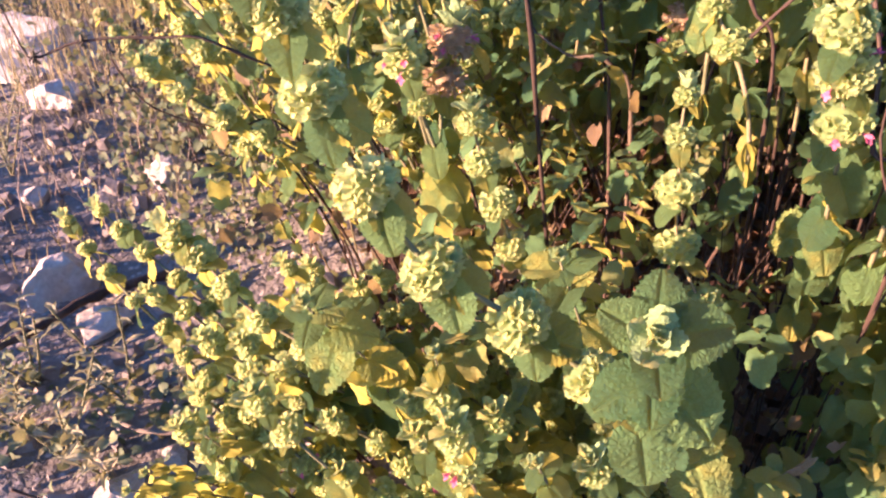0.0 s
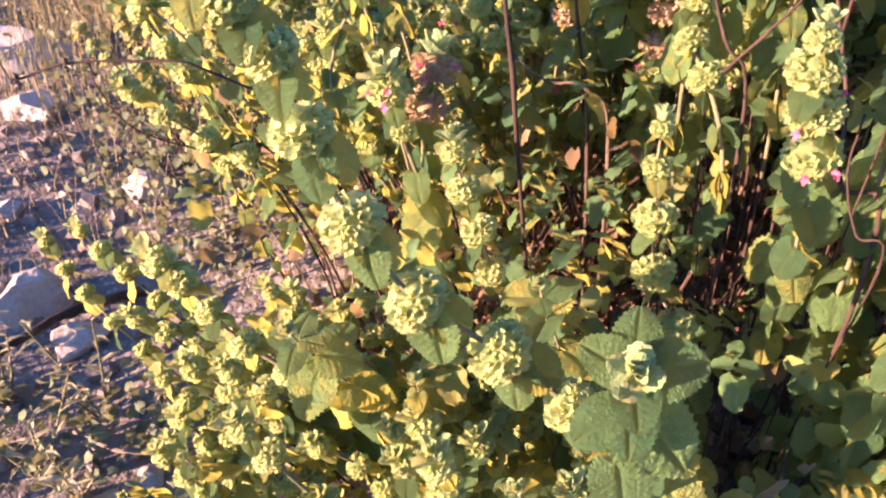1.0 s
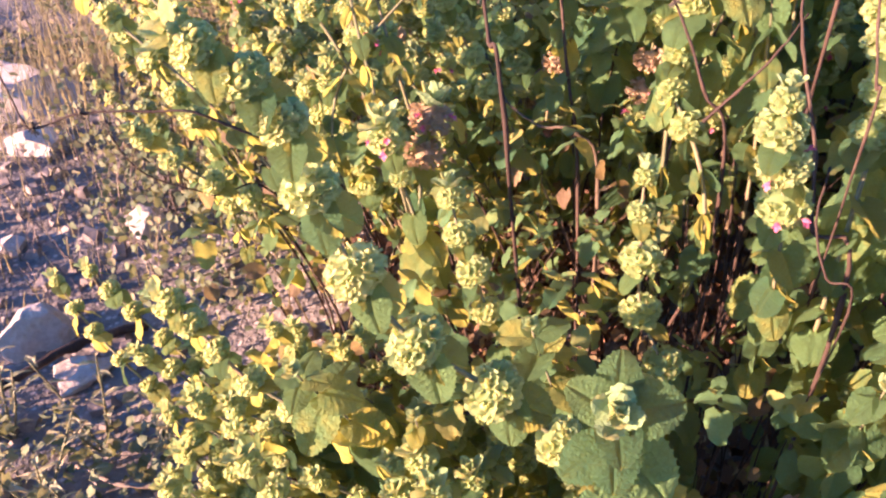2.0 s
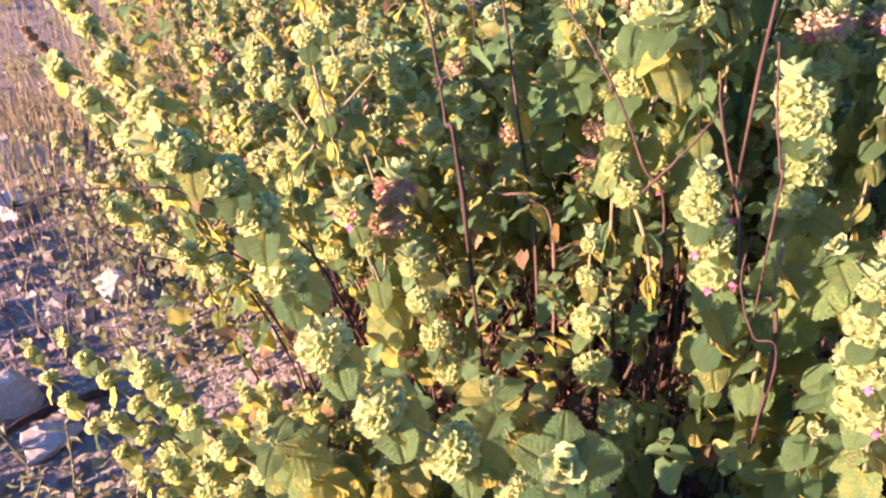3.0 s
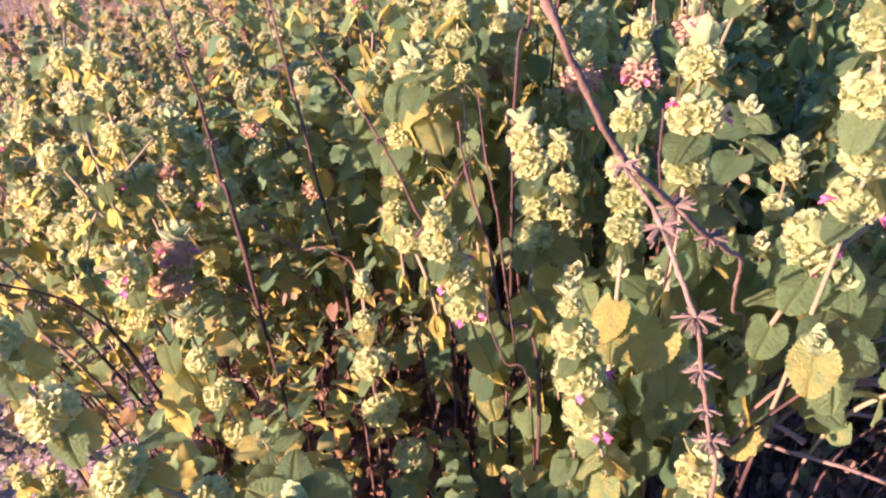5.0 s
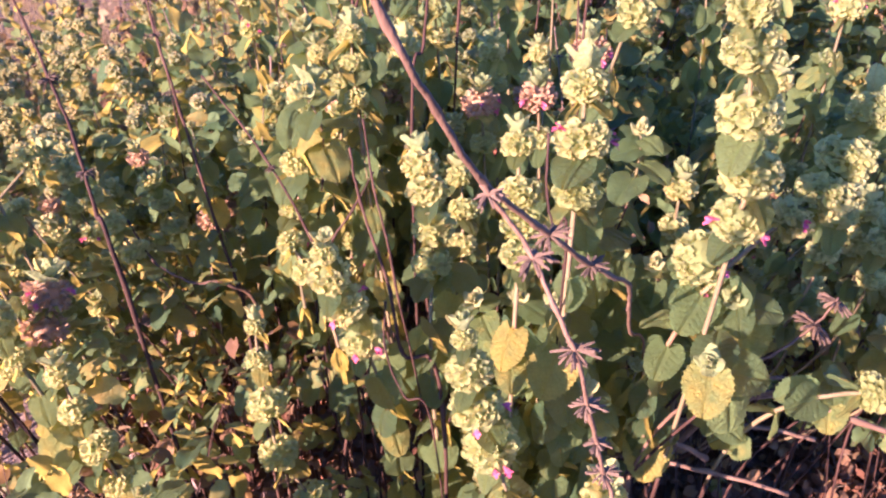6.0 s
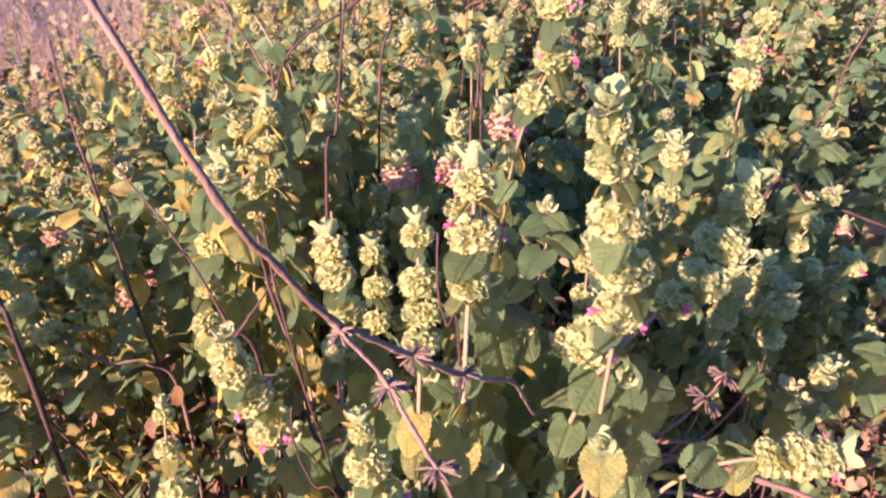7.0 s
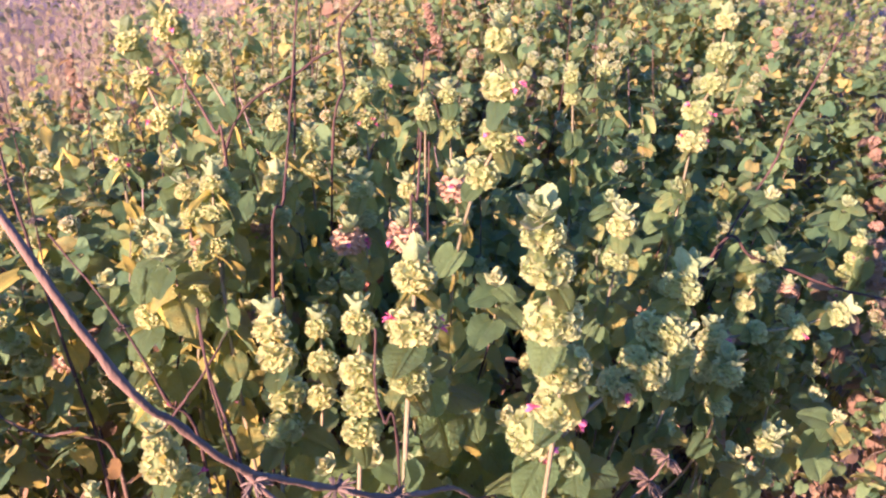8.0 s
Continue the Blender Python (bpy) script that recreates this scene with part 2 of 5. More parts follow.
def whorl_shape(count, segs, rings, seed, flare=0.36, low=-0.86, high=0.84, squash=0.84, deep=0.0):
    """A ball of open funnel-shaped cups about the stem (+z), of radius 1: each cup flares to a scalloped, ribbed rim."""
    r = random.Random(seed)
    verts, uvs, faces = [], [], []
    rows, cols = (5, 10) if rings > 2 else (4, 7)
    for i in range(rows + 1):
        lat = math.pi * (i / rows - 0.5)
        for j in range(cols):
            b = 2 * math.pi * j / cols
            q = 0.70 + r.uniform(-0.05, 0.04)
            verts.append((q * math.cos(lat) * math.cos(b), q * math.cos(lat) * math.sin(b), q * math.sin(lat) * squash))
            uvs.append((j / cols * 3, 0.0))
    for i in range(rows):
        for j in range(cols):
            a, b = i * cols + j, i * cols + (j + 1) % cols
            faces.append((a, b, b + cols, a + cols))
    heart = len(verts)
    verts.append((0, 0, 0))
    uvs.append((0, 0))
    faces.append((heart, 0, 1))
    steps = ((0.0, 0.22), (0.45, 0.42), (0.8, 0.78), (1.0, 1.0)) if rings > 2 else ((0.0, 0.25), (0.6, 0.6), (1.0, 1.0))
    for d in sphere_dirs(count, low, high, r):
        d = (d + Vector((r.uniform(-.22, .22), r.uniform(-.22, .22), r.uniform(-.22, .22)))).normalized()
        x, y, z = frame_of(d)
        size, tall = flare * r.uniform(0.8, 1.15), r.uniform(0.24, 0.38) + deep
        turn, wave, fold = r.uniform(0, 6.28), r.uniform(0, 6.28), r.uniform(0.03, 0.10)
        squeeze = r.uniform(0.0, 0.3)
        k1 = len(verts)
        for up_share, out_share in steps:
            rim = out_share ** 2
            for s in range(segs):
                b = turn + 2 * math.pi * s / segs
                lobe = (-1) ** s
                rad = out_share * size * (1 + rim * (0.12 * lobe + r.uniform(-0.05, 0.05))) * (1 - squeeze * abs(math.sin(b)))
                up = 0.60 + tall * up_share + rim * (fold * math.sin(2 * b + wave) - 0.03 * lobe + r.uniform(-0.02, 0.02))
                p = y * up + (x * math.cos(b) + z * math.sin(b)) * rad
                verts.append((p.x, p.y, p.z * squash))
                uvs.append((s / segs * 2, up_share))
        faces.append((heart, k1, k1 + 1))
        for q in range(len(steps) - 1):
            for s in range(segs):
                a, b = k1 + q * segs + s, k1 + q * segs + (s + 1) % segs
                faces.append((a, b, b + segs, a + segs))
    return verts, uvs, faces


def tuft_shape(count, seed):
    """A dried whorl: a shaggy ring of narrow, bent and split husks that hang about the stem (+z)."""
    r = random.Random(seed)
    verts, faces = [(0, 0, 0)], []
    for k in range(count):
        b = k * 2.39996 + r.uniform(-.5, .5)
        out = Vector((math.cos(b), math.sin(b), r.uniform(-0.5, 0.35))).normalized()
        sag = Vector((r.uniform(-.25, .25), r.uniform(-.25, .25), r.uniform(-0.75, -0.05)))
        ln, n = r.uniform(0.6, 1.15), 4
        side, _, up = frame_of(out)
        k0 = len(verts)
        for h, rad in ((0.1, 0.03), (0.45, 0.075), (0.8, 0.085), (1.0, 0.05)):
            c = (out * h + sag * h * h * 0.6) * ln
            for q in range(n):
                a = 2 * math.pi * q / n
                flare = rad * (r.uniform(0.4, 1.9) if h == 1.0 else 1.0)
                verts.append(tuple(c + (side * math.cos(a) + up * math.sin(a)) * flare + out * (r.uniform(-0.1, 0.12) if h == 1.0 else 0.0)))
        faces.append((0, k0, k0 + 1))
        for q in range(3):
            for e in range(n):
                a, b2 = k0 + q * n + e, k0 + q * n + (e + 1) % n
                faces.append((a, b2, b2 + n, a + n))
    return verts, [(0.5, 0.5)] * len(verts), faces


def tip_shape(seed, pairs=4):
    """The young end of a shoot: small leaves standing up in crossed pairs about a bud."""
    verts, uvs, faces = [], [], []
    r = random.Random(seed)
    for k in range(pairs):
        size = 1.0 - 0.17 * k
        open_angle = radians(62 - 15 * k)
        for side in (0, math.pi):
            lv, lu, lf = leaf_shape(8, 6, seed * 17 + k, teeth=5, droop=-0.15, cup=0.5, stalk_len=0.05, broad=0.34)
            m = Matrix.Translation((0, 0, 0.12 * k)) @ Matrix.Rotation(side + k * math.pi / 2 + r.uniform(-.2, .2), 4, "Z") @ Matrix.Rotation(math.pi / 2 - open_angle + r.uniform(-.15, .15), 4, "X")
            n = len(verts)
            verts += [tuple(m @ (Vector(p) * size)) for p in lv]
            uvs += lu
            faces += [tuple(i + n for i in f) for f in lf]
    return verts, uvs, faces


def crown_shape(seed, pairs=6):
    """The close, woolly heart of a leafy shoot: short broad leaflets in crossed pairs, curled up about a bud."""
    verts, uvs, faces = [], [], []
    r = random.Random(seed)
    for k in range(pairs):
        size = 0.66 - 0.075 * k
        for side in (0, math.pi):
            lv, lu, lf = leaf_shape(14, 8, seed * 19 + k, teeth=5, droop=-0.35, cup=-0.35, stalk_len=0.05, broad=0.46, quilt=0.05)
            m = Matrix.Translation((0, 0, 0.06 * k)) @ Matrix.Rotation(side + k * math.pi / 2 + r.uniform(-.3, .3), 4, "Z") @ Matrix.Rotation(radians(8 + 12 * k) + r.uniform(-.2, .2), 4, "X")
            n = len(verts)
            verts += [tuple(m @ (Vector(p) * size * r.uniform(0.97, 1.03))) for p in lv]
            uvs += lu
            faces += [tuple(i + n for i in f) for f in lf]
    return verts, uvs, faces


def corolla_shape(seed):
    """A two-lipped flower: a tube, a hood and a lower lip of three lobes; along +y."""
    r = random.Random(seed)
    verts, faces = [], []
    n = 6
    for y, rad in ((0, 0.10), (0.5, 0.13), (0.7, 0.2)):
        for s in range(n):
            b = 2 * math.pi * s / n
            verts.append((rad * math.cos(b), y, rad * math.sin(b)))
    for q in range(2):
        for s in range(n):
            faces.append((q * n + s, q * n + (s + 1) % n, (q + 1) * n + (s + 1) % n, (q + 1) * n + s))
    for ang, wide, long, bend in ((90, 0.22, 0.5, 0.1), (270, 0.2, 0.55, -0.45), (215, 0.14, 0.4, -0.3), (325, 0.14, 0.4, -0.3)):
        b = radians(ang)
        o = Vector((math.cos(b), 0, math.sin(b)))
        t = Vector((-math.sin(b), 0, math.cos(b)))
        k = len(verts)
        for h in (0, 0.35, 0.7, 1.0):
            w = wide * (0.8, 1.1, 1.0, 0.45)[int(h * 3 + 0.01)]
            c = Vector((0, 0.65 + long * h, 0)) + o * (0.17 + abs(bend) * h * h * (1 if bend < 0 else 0.5))
            for s in (-1, 0, 1):
                p = c + t * w * s - o * 0.06 * abs(s) * (1 if bend > 0 else -0.5)
                verts.append(tuple(p))
        for h in range(3):
            for s in range(2):
                a = k + h * 3 + s
                faces.append((a, a + 1, a + 4, a + 3))
    return verts, [(0.5 + v[0], v[1]) for v in verts], faces


def tube_shape(points, radii, sides=6):
    """A round stem along points."""
    verts, faces, uvs = [], [], []
    prev = None
    for i, p in enumerate(points):
        d = (points[min(i + 1, len(points) - 1)] - points[max(i - 1, 0)]).normalized()
        x = (prev - d * prev.dot(d)).normalized() if prev is not None else frame_of(d)[0]
        prev = x
        y = d.cross(x)
        for s in range(sides):
            b = 2 * math.pi * s / sides
            verts.append(p + (x * math.cos(b) + y * math.sin(b)) * radii[i])
            uvs.append((s / sides, i * 0.2))
    for i in range(len(points) - 1):
        for s in range(sides):
            a, b = i * sides + s, i * sides + (s + 1) % sides
            faces.append((a, b, b + sides, a + sides))
    faces.append(tuple(range(sides))[::-1])
    faces.append(tuple(range((len(points) - 1) * sides, len(points) * sides)))
    return verts, uvs, faces


def spline(points, per=6):
    """A smooth line through points (Catmull-Rom)."""
    pts = [Vector(p) for p in points]
    pts = [pts[0] * 2 - pts[1]] + pts + [pts[-1] * 2 - pts[-2]]
    out = []
    for i in range(1, len(pts) - 2):
        a, b, c, d = pts[i - 1:i + 3]
        for k in range(per):
            t = k / per
            out.append(0.5 * (2 * b + (c - a) * t + (2 * a - 5 * b + 4 * c - d) * t * t + (3 * b - a - 3 * c + d) * t ** 3))
    out.append(pts[-2])
    return out


def made(kind, shape, material, smooth=True):
    v, u, f = shape
    return mesh_of(kind, v, f, material, u, smooth)


LEAVES_NEAR = [made("leaf_near", leaf_shape(44, 28, s, 11, d, c, 0.08, b, quilt=0.022), LEAF) for s, d, c, b in ((1, 0.15, 0.15, 0.46), (2, 0.35, -0.2, 0.44), (3, 0.08, 0.3, 0.46), (13, 0.25, 0.0, 0.43))]
LEAVES_MID = [made("leaf_mid", leaf_shape(24, 14, s, 8, d, c, 0.10, b, quilt=0.016), LEAF) for s, d, c, b in ((4, 0.2, 0.2, 0.45), (5, 0.4, 0.0, 0.42), (6, 0.1, 0.4, 0.44), (7, 0.3, -0.15, 0.46))]
LEAVES_FAR = [made("leaf_far", leaf_shape(10, 6, s, 5, d, c, 0.10, b), LEAF) for s, d, c, b in ((8, 0.2, 0.25, 0.45), (9, 0.4, 0.0, 0.42), (10, 0.1, 0.4, 0.42))]
BROWN_LEAVES = [made("leaf_brown", leaf_shape(10, 6, s, 5, 0.4, 0.5, 0.2, 0.4, 0.2), DRY_LEAF) for s in (11, 12)]
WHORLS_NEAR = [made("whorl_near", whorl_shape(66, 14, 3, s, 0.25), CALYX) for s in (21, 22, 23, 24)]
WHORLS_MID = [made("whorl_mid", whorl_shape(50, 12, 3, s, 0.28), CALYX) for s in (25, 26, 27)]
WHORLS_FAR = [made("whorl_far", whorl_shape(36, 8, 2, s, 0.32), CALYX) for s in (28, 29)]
WHORLS_FADED = [made("whorl_faded", whorl_shape(46, 10, 3, s, 0.20, deep=0.12), FADED) for s in (30, 31)]
TUFTS = [made("tuft", tuft_shape(26, s), TUFT, False) for s in (33, 34, 35)]
TIPS = [made("tip", tip_shape(s), TIP) for s in (36, 37, 38)]
CROWNS = [made("crown", crown_shape(s), TIP) for s in (76, 77)]
PETALS = [made("corolla", corolla_shape(s), PETAL) for s in (39, 40)]

GROUND_Z = -0.1


def ground_height(x, y):
    """Stony flat ground that rises as a bank behind the bush and as a slope far off."""
    side = min(1.0, max(0.0, (x + 0.45) / (0.7 + 1.3 * max(0.0, y - 1.0))))
    side = side * side * (3 - 2 * side)
    bank = max(0.0, y - 0.75)
    far = max(0.0, y * 0.9 + max(0.0, x) * 0.6 - 1.7)
    z = GROUND_Z + 0.035 * max(0.0, min(y, 1.7) - 0.6) + 0.22 * far * far / (far + 1.5)
    z += side * 0.42 * bank / (1 + 0.10 * bank) * min(1.0, 6 / (bank + 3))
    z += 0.035 * noise.noise(Vector((x * 1.7, y * 1.7, 0))) + 0.014 * noise.noise(Vector((x * 7, y * 7, 3)))
    return z + 0.5 * min(1.0, max(0.0, math.hypot(x, y) - 6) / 20) * noise.noise(Vector((x * 0.12, y * 0.12, 9)))


def part(name, data, parent, m=None, label=""):
    """One mesh as a part of a thing, placed in the world by m."""
    ob = new(name, data)
    ob.parent = parent
    up = parent
    back = Matrix.Identity(4)
    while up is not None:
        back = back @ up.matrix_basis.inverted()
        up = up.parent
    ob.matrix_basis = back @ (m if m is not None else Matrix.Identity(4))
    return tagged(ob, label)


def placed(at, along, facing, size):
    """A pose with local +y along, local +z facing, scaled."""
    y = along.normalized()
    z = facing - y * facing.dot(y)
    if z.length < 1e-4:
        z = Vector((0.3, 0.2, 1)) - y * Vector((0.3, 0.2, 1)).dot(y)
    z.normalize()
    x = y.cross(z)
    m = Matrix((x, y, z)).transposed().to_4x4()
    return Matrix.Translation(at) @ m @ Matrix.Diagonal((size, size, size, 1))


def base_at(name, x, y):
    root = new(name)
    root.empty_display_size = 0.02
    root.matrix_basis = Matrix.Translation((x, y, ground_height(x, y)))
    return root


def in_gap(x, y, z):
    """The open, dark space under the outer stalks where only sticks lie."""
    return 0.40 < x < 0.90 and y < 0.60 and z < 0.333


def leaf_pair(root, at, tangent, turn, size, lift, meshes, r, spread=0.25, name="leaf"):
    if in_gap(*at):
        return
    x, y, z = frame_of(tangent)
    for side in (0, math.pi):
        b = turn + side + r.uniform(-spread, spread)
        out = x * math.cos(b) + z * math.sin(b)
        a = radians(lift + r.uniform(-14, 14))
        along = out * math.cos(a) + y * math.sin(a)
        along.z -= 0.12
        facing = y * math.cos(a) - out * math.sin(a) + Vector((r.uniform(-.25, .25), r.uniform(-.25, .25), 0.25))
        part(name, r.choice(meshes), root, placed(at + out * 0.001, along, facing, size * r.uniform(0.85, 1.15)))


def stalk(label, spots, foot, detail="mid", flowers=(), faded=(), tip=0.6, leaf=0.025, seed=0, bracts=0.8, low_leaves=True, group="stalks of the bush", name="flowering_stalk", leaf_from=0.0, hang=()):
    """A flowering stalk from its tip down: spots are the whorls (place and width), foot where it leaves the soil."""
    r = random.Random(seed * 31 + 5)
    whorls = {"near": WHORLS_NEAR, "mid": WHORLS_MID, "far": WHORLS_FAR}[detail]
    leaves = {"near": LEAVES_NEAR, "mid": LEAVES_MID, "far": LEAVES_FAR}[detail]
    root = tagged(base_at(name, *foot), label, "plant", group)
    end = root.matrix_basis.translation - Vector((0, 0, 0.01))
    places = [Vector(s[:3]) for s in spots]
    widths = [s[3] for s in spots]
    if len(places) == 1:
        places.append(places[0] + (end - places[0]) * 0.15 - Vector((0, 0, 0.02)))
    top = spline(places, 5)
    low = places[-1]
    run = (low - end).length
    tangent = (places[-1] - places[-2]).normalized()
    p1, p2 = low + tangent * run * 0.3, end + Vector((0, 0, run * 0.35))
    steps = 24
    tail = []
    for k in range(1, steps + 1):
        t = k / steps
        tail.append(low * (1 - t) ** 3 + p1 * 3 * t * (1 - t) ** 2 + p2 * 3 * t * t * (1 - t) + end * t ** 3)
    line = top + tail
    thick = widths[0] * 0.03 + 0.0004
    radii = [min(0.0018, thick + 0.0010 * i / len(line)) for i in range(len(line))]
    cut = len(top) + 9
    v, u, f = tube_shape(line[:cut + 1], radii[:cut + 1], 6)
    part("stem", mesh_of("stem", v, f, STEM, u), root)
    v, u, f = tube_shape(line[cut:], radii[cut:], 6)
    part("woody_base", mesh_of("woody_base", v, f, BARK, u), root, None, "brown woody foot of the stem")
    turn = r.uniform(0, 3)
    if tip:
        d = (line[0] - line[1]).normalized()
        s = widths[0] * (0.45 + 0.35 * tip)
        part("tip", r.choice(TIPS), root, placed(line[0] + d * widths[0] * 0.25, frame_of(d)[2], d, s))
    for k, (at, w) in enumerate(zip(places, widths)):
        i = min(range(len(line)), key=lambda q: (line[q] - at).length)
        d = (line[max(0, i - 1)] - line[i + 1]).normalized()
        x, y, z = frame_of(d)
        old = k in faded
        mesh = r.choice(WHORLS_FADED if old else whorls)
        m = placed(at, Matrix.Rotation(r.uniform(0, 6), 3, d) @ z, d, w * 0.5)
        ball = part("whorl", mesh, root, m, "faded pinkish brown whorl of dry cups" if old else "")
        for out, face in hang:
            out = Vector(out) + Vector((r.uniform(-.15, .15), r.uniform(-.15, .15), r.uniform(-.15, .15)))
            part("leaf", r.choice(leaves), root, placed(at - d * w * 0.3, out, Vector(face), w * r.uniform(0.80, 0.95) * bracts))
        if bracts and not hang:
            turn += math.pi / 2 + r.uniform(-0.3, 0.3)
            leaf_pair(root, at - d * w * 0.28, d, turn, min(0.028, w * 0.78) * bracts, -34, leaves, r)
        if k in flowers:
            for q in range(r.randint(2, 3)):
                b = r.uniform(0, 6.28)
                out = x * math.cos(b) + z * math.sin(b)
                if out.y > 0.3:
                    out = -out
                out = (out + d * r.uniform(-0.3, 0.5)).normalized()
                part("flower", r.choice(PETALS), ball, placed(at + out * w * 0.36, out, d, w * r.uniform(0.15, 0.24)), "small two-lipped pink flower")
    if low_leaves:
        reach = 0.24 if foot[1] < 0.62 else 0.16
        travelled, gap = 0.0, r.uniform(0.008, 0.016) + leaf_from
        for a, b in zip(tail, tail[1:]):
            travelled += (b - a).length
            if travelled < reach and travelled > gap and b.z > ground_height(b.x, b.y) + 0.05:
                gap += r.uniform(0.022, 0.032)
                turn += math.pi / 2 + r.uniform(-0.3, 0.3)
                leaf_pair(root, b, (a - b), turn, leaf * r.uniform(0.75, 1.25), r.uniform(-82, -15), leaves, r)
                if r.random() < 0.012:
                    leaf_pair(root, b, (a - b), turn + 1.2, leaf * 0.7, -40, BROWN_LEAVES, r, name="dry_leaf")
    return root


def shoot(label, tip_at, foot, size=0.034, detail="mid", seed=0, lift=15, pairs=7, fall=9, crown=0.42, axis=None, group="leafy shoots of the bush"):
    """A leafy shoot with no whorls: broad leaves in crossed pairs, smaller at its end."""
    r = random.Random(seed * 13 + 3)
    leaves = {"near": LEAVES_NEAR, "mid": LEAVES_MID, "far": LEAVES_FAR}[detail]
    root = tagged(base_at("leafy_shoot", *foot), label, "plant", group)
    end = root.matrix_basis.translation - Vector((0, 0, 0.01))
    top = Vector(tip_at)
    mid = top * 0.55 + end * 0.45 + Vector((r.uniform(-.02, .02), r.uniform(-.02, .02), 0.04))
    line = spline([top, mid, end], 9)
    if axis:
        line = spline([top, top - Vector(axis).normalized() * 0.06, mid * 0.8 + top * 0.2 + Vector((0, 0.05, -0.05)), end], 6)
    radii, cut = [0.0007 + 0.0010 * i / len(line) for i in range(len(line))], 7
    v, u, f = tube_shape(line[:cut + 1], radii[:cut + 1], 6)
    part("stem", mesh_of("stem", v, f, STEM, u), root)
    v, u, f = tube_shape(line[cut:], radii[cut:], 6)
    part("woody_base", mesh_of("woody_base", v, f, BARK, u), root, None, "brown woody foot of the stem")
    d = (line[0] - line[1]).normalized()
    part("tip", r.choice(CROWNS), root, placed(line[0] + d * 0.002, frame_of(d)[2], d, size * crown))
    turn, run, gap, k = r.uniform(0, 3), 0.0, 0.004, 0
    for a, b in zip(line, line[1:]):
        run += (b - a).length
        while run > gap and k < pairs:
            grow = min(1.15, 0.62 + 0.2 * k)
            leaf_pair(root, a.lerp(b, 0.5), a - b, turn, size * grow * r.uniform(0.9, 1.1), lift - fall * k, leaves, r)
            turn += math.pi / 2 + r.uniform(-0.25, 0.25)
            gap += 0.012 + 0.006 * k
            k += 1
    return root


def dead_stem(label, points, thick, tufts=(), material=BARK, name="dead_stem", group="dry stems", tuft_size=0.012, thin_end=0.45, seed=1):
    """A dry woody stem with knots, and dried whorls at the given shares of its length."""
    r = random.Random(seed)
    line = spline(points, 7)
    line = [p + Vector((r.uniform(-1, 1), r.uniform(-1, 1), r.uniform(-1, 1))) * thick * 0.25 for p in line]
    n = len(line)
    radii = [thick * (thin_end + (1 - thin_end) * i / n) * (1.35 if i % 7 == 0 else r.uniform(0.92, 1.06)) for i in range(n)]
    root = new(name)
    root.matrix_basis = Matrix.Translation(line[-1])
    tagged(root, label, "dry stem", group)
    v, u, f = tube_shape(line, radii, 7)
    part("stem", mesh_of("dry_stem", v, f, material, u), root)
    for share in tufts:
        i = min(n - 2, int(share * (n - 1)))
        d = (line[i] - line[i + 1]).normalized()
        part("dried_whorl", r.choice(TUFTS), root, placed(line[i], frame_of(d)[2], d, tuft_size * r.uniform(0.85, 1.2)), "grey brown tuft of dried cups")
    return root


# ---- ground ----
def axis(near, reach, step):
    out, s, x = [], step, 0.0
    while x < reach:
        out.append(x)
        if x > near:
            s *= 1.16
        x += s
    return out + [reach]


def build_ground():
    ax = axis(2.2, 300, 0.035)
    xs = sorted({-a for a in ax} | set(ax))
    ys = sorted({-a * 1.0 for a in ax} | set(ax))
    verts = [(x, y, ground_height(x, y)) for y in ys for x in xs]
    n = len(xs)
    faces = [(j * n + i, j * n + i + 1, (j + 1) * n + i + 1, (j + 1) * n + i) for j in range(len(ys) - 1) for i in range(n - 1)]
    tagged(new("ground", mesh_of("ground", verts, faces, SOIL)), "dry stony greyish brown soil, open hillside", "ground", kind="structure")


build_ground()


def rock(label, x, y, size, seed, tall=0.7, sink=0.3, turn=0.0):
    r = random.Random(seed)
    bm = bmesh.new()
    bmesh.ops.create_icosphere(bm, subdivisions=4, radius=0.5)
    cuts = [(Vector((r.uniform(-1, 1), r.uniform(-1, 1), r.uniform(-0.6, 1))).normalized(), r.uniform(0.22, 0.36)) for _ in range(14)]
    for v in bm.verts:
        for d, lim in cuts:
            over = v.co.dot(d) - lim
            if over > 0:
                v.co -= d * over * 0.97
        v.co += v.co.normalized() * (0.07 * noise.noise(v.co * 3 + Vector((seed, 0, 0))) + 0.03 * noise.noise(v.co * 11 + Vector((seed, 3, 0))))
        v.co.z *= tall
    me = bpy.data.meshes.new("rock")
    for f in bm.faces:
        f.smooth = False
    bm.to_mesh(me)
    bm.free()
    me.materials.append(ROCK)
    ob = new("rock", me)
    ob.matrix_basis = Matrix.Translation((x, y, ground_height(x, y) + size * tall * (0.5 - sink))) @ Matrix.Rotation(turn, 4, "Z") @ Matrix.Diagonal((size, size * 0.8, size, 1))
    return tagged(ob, label, "rock", "stones on the soil")


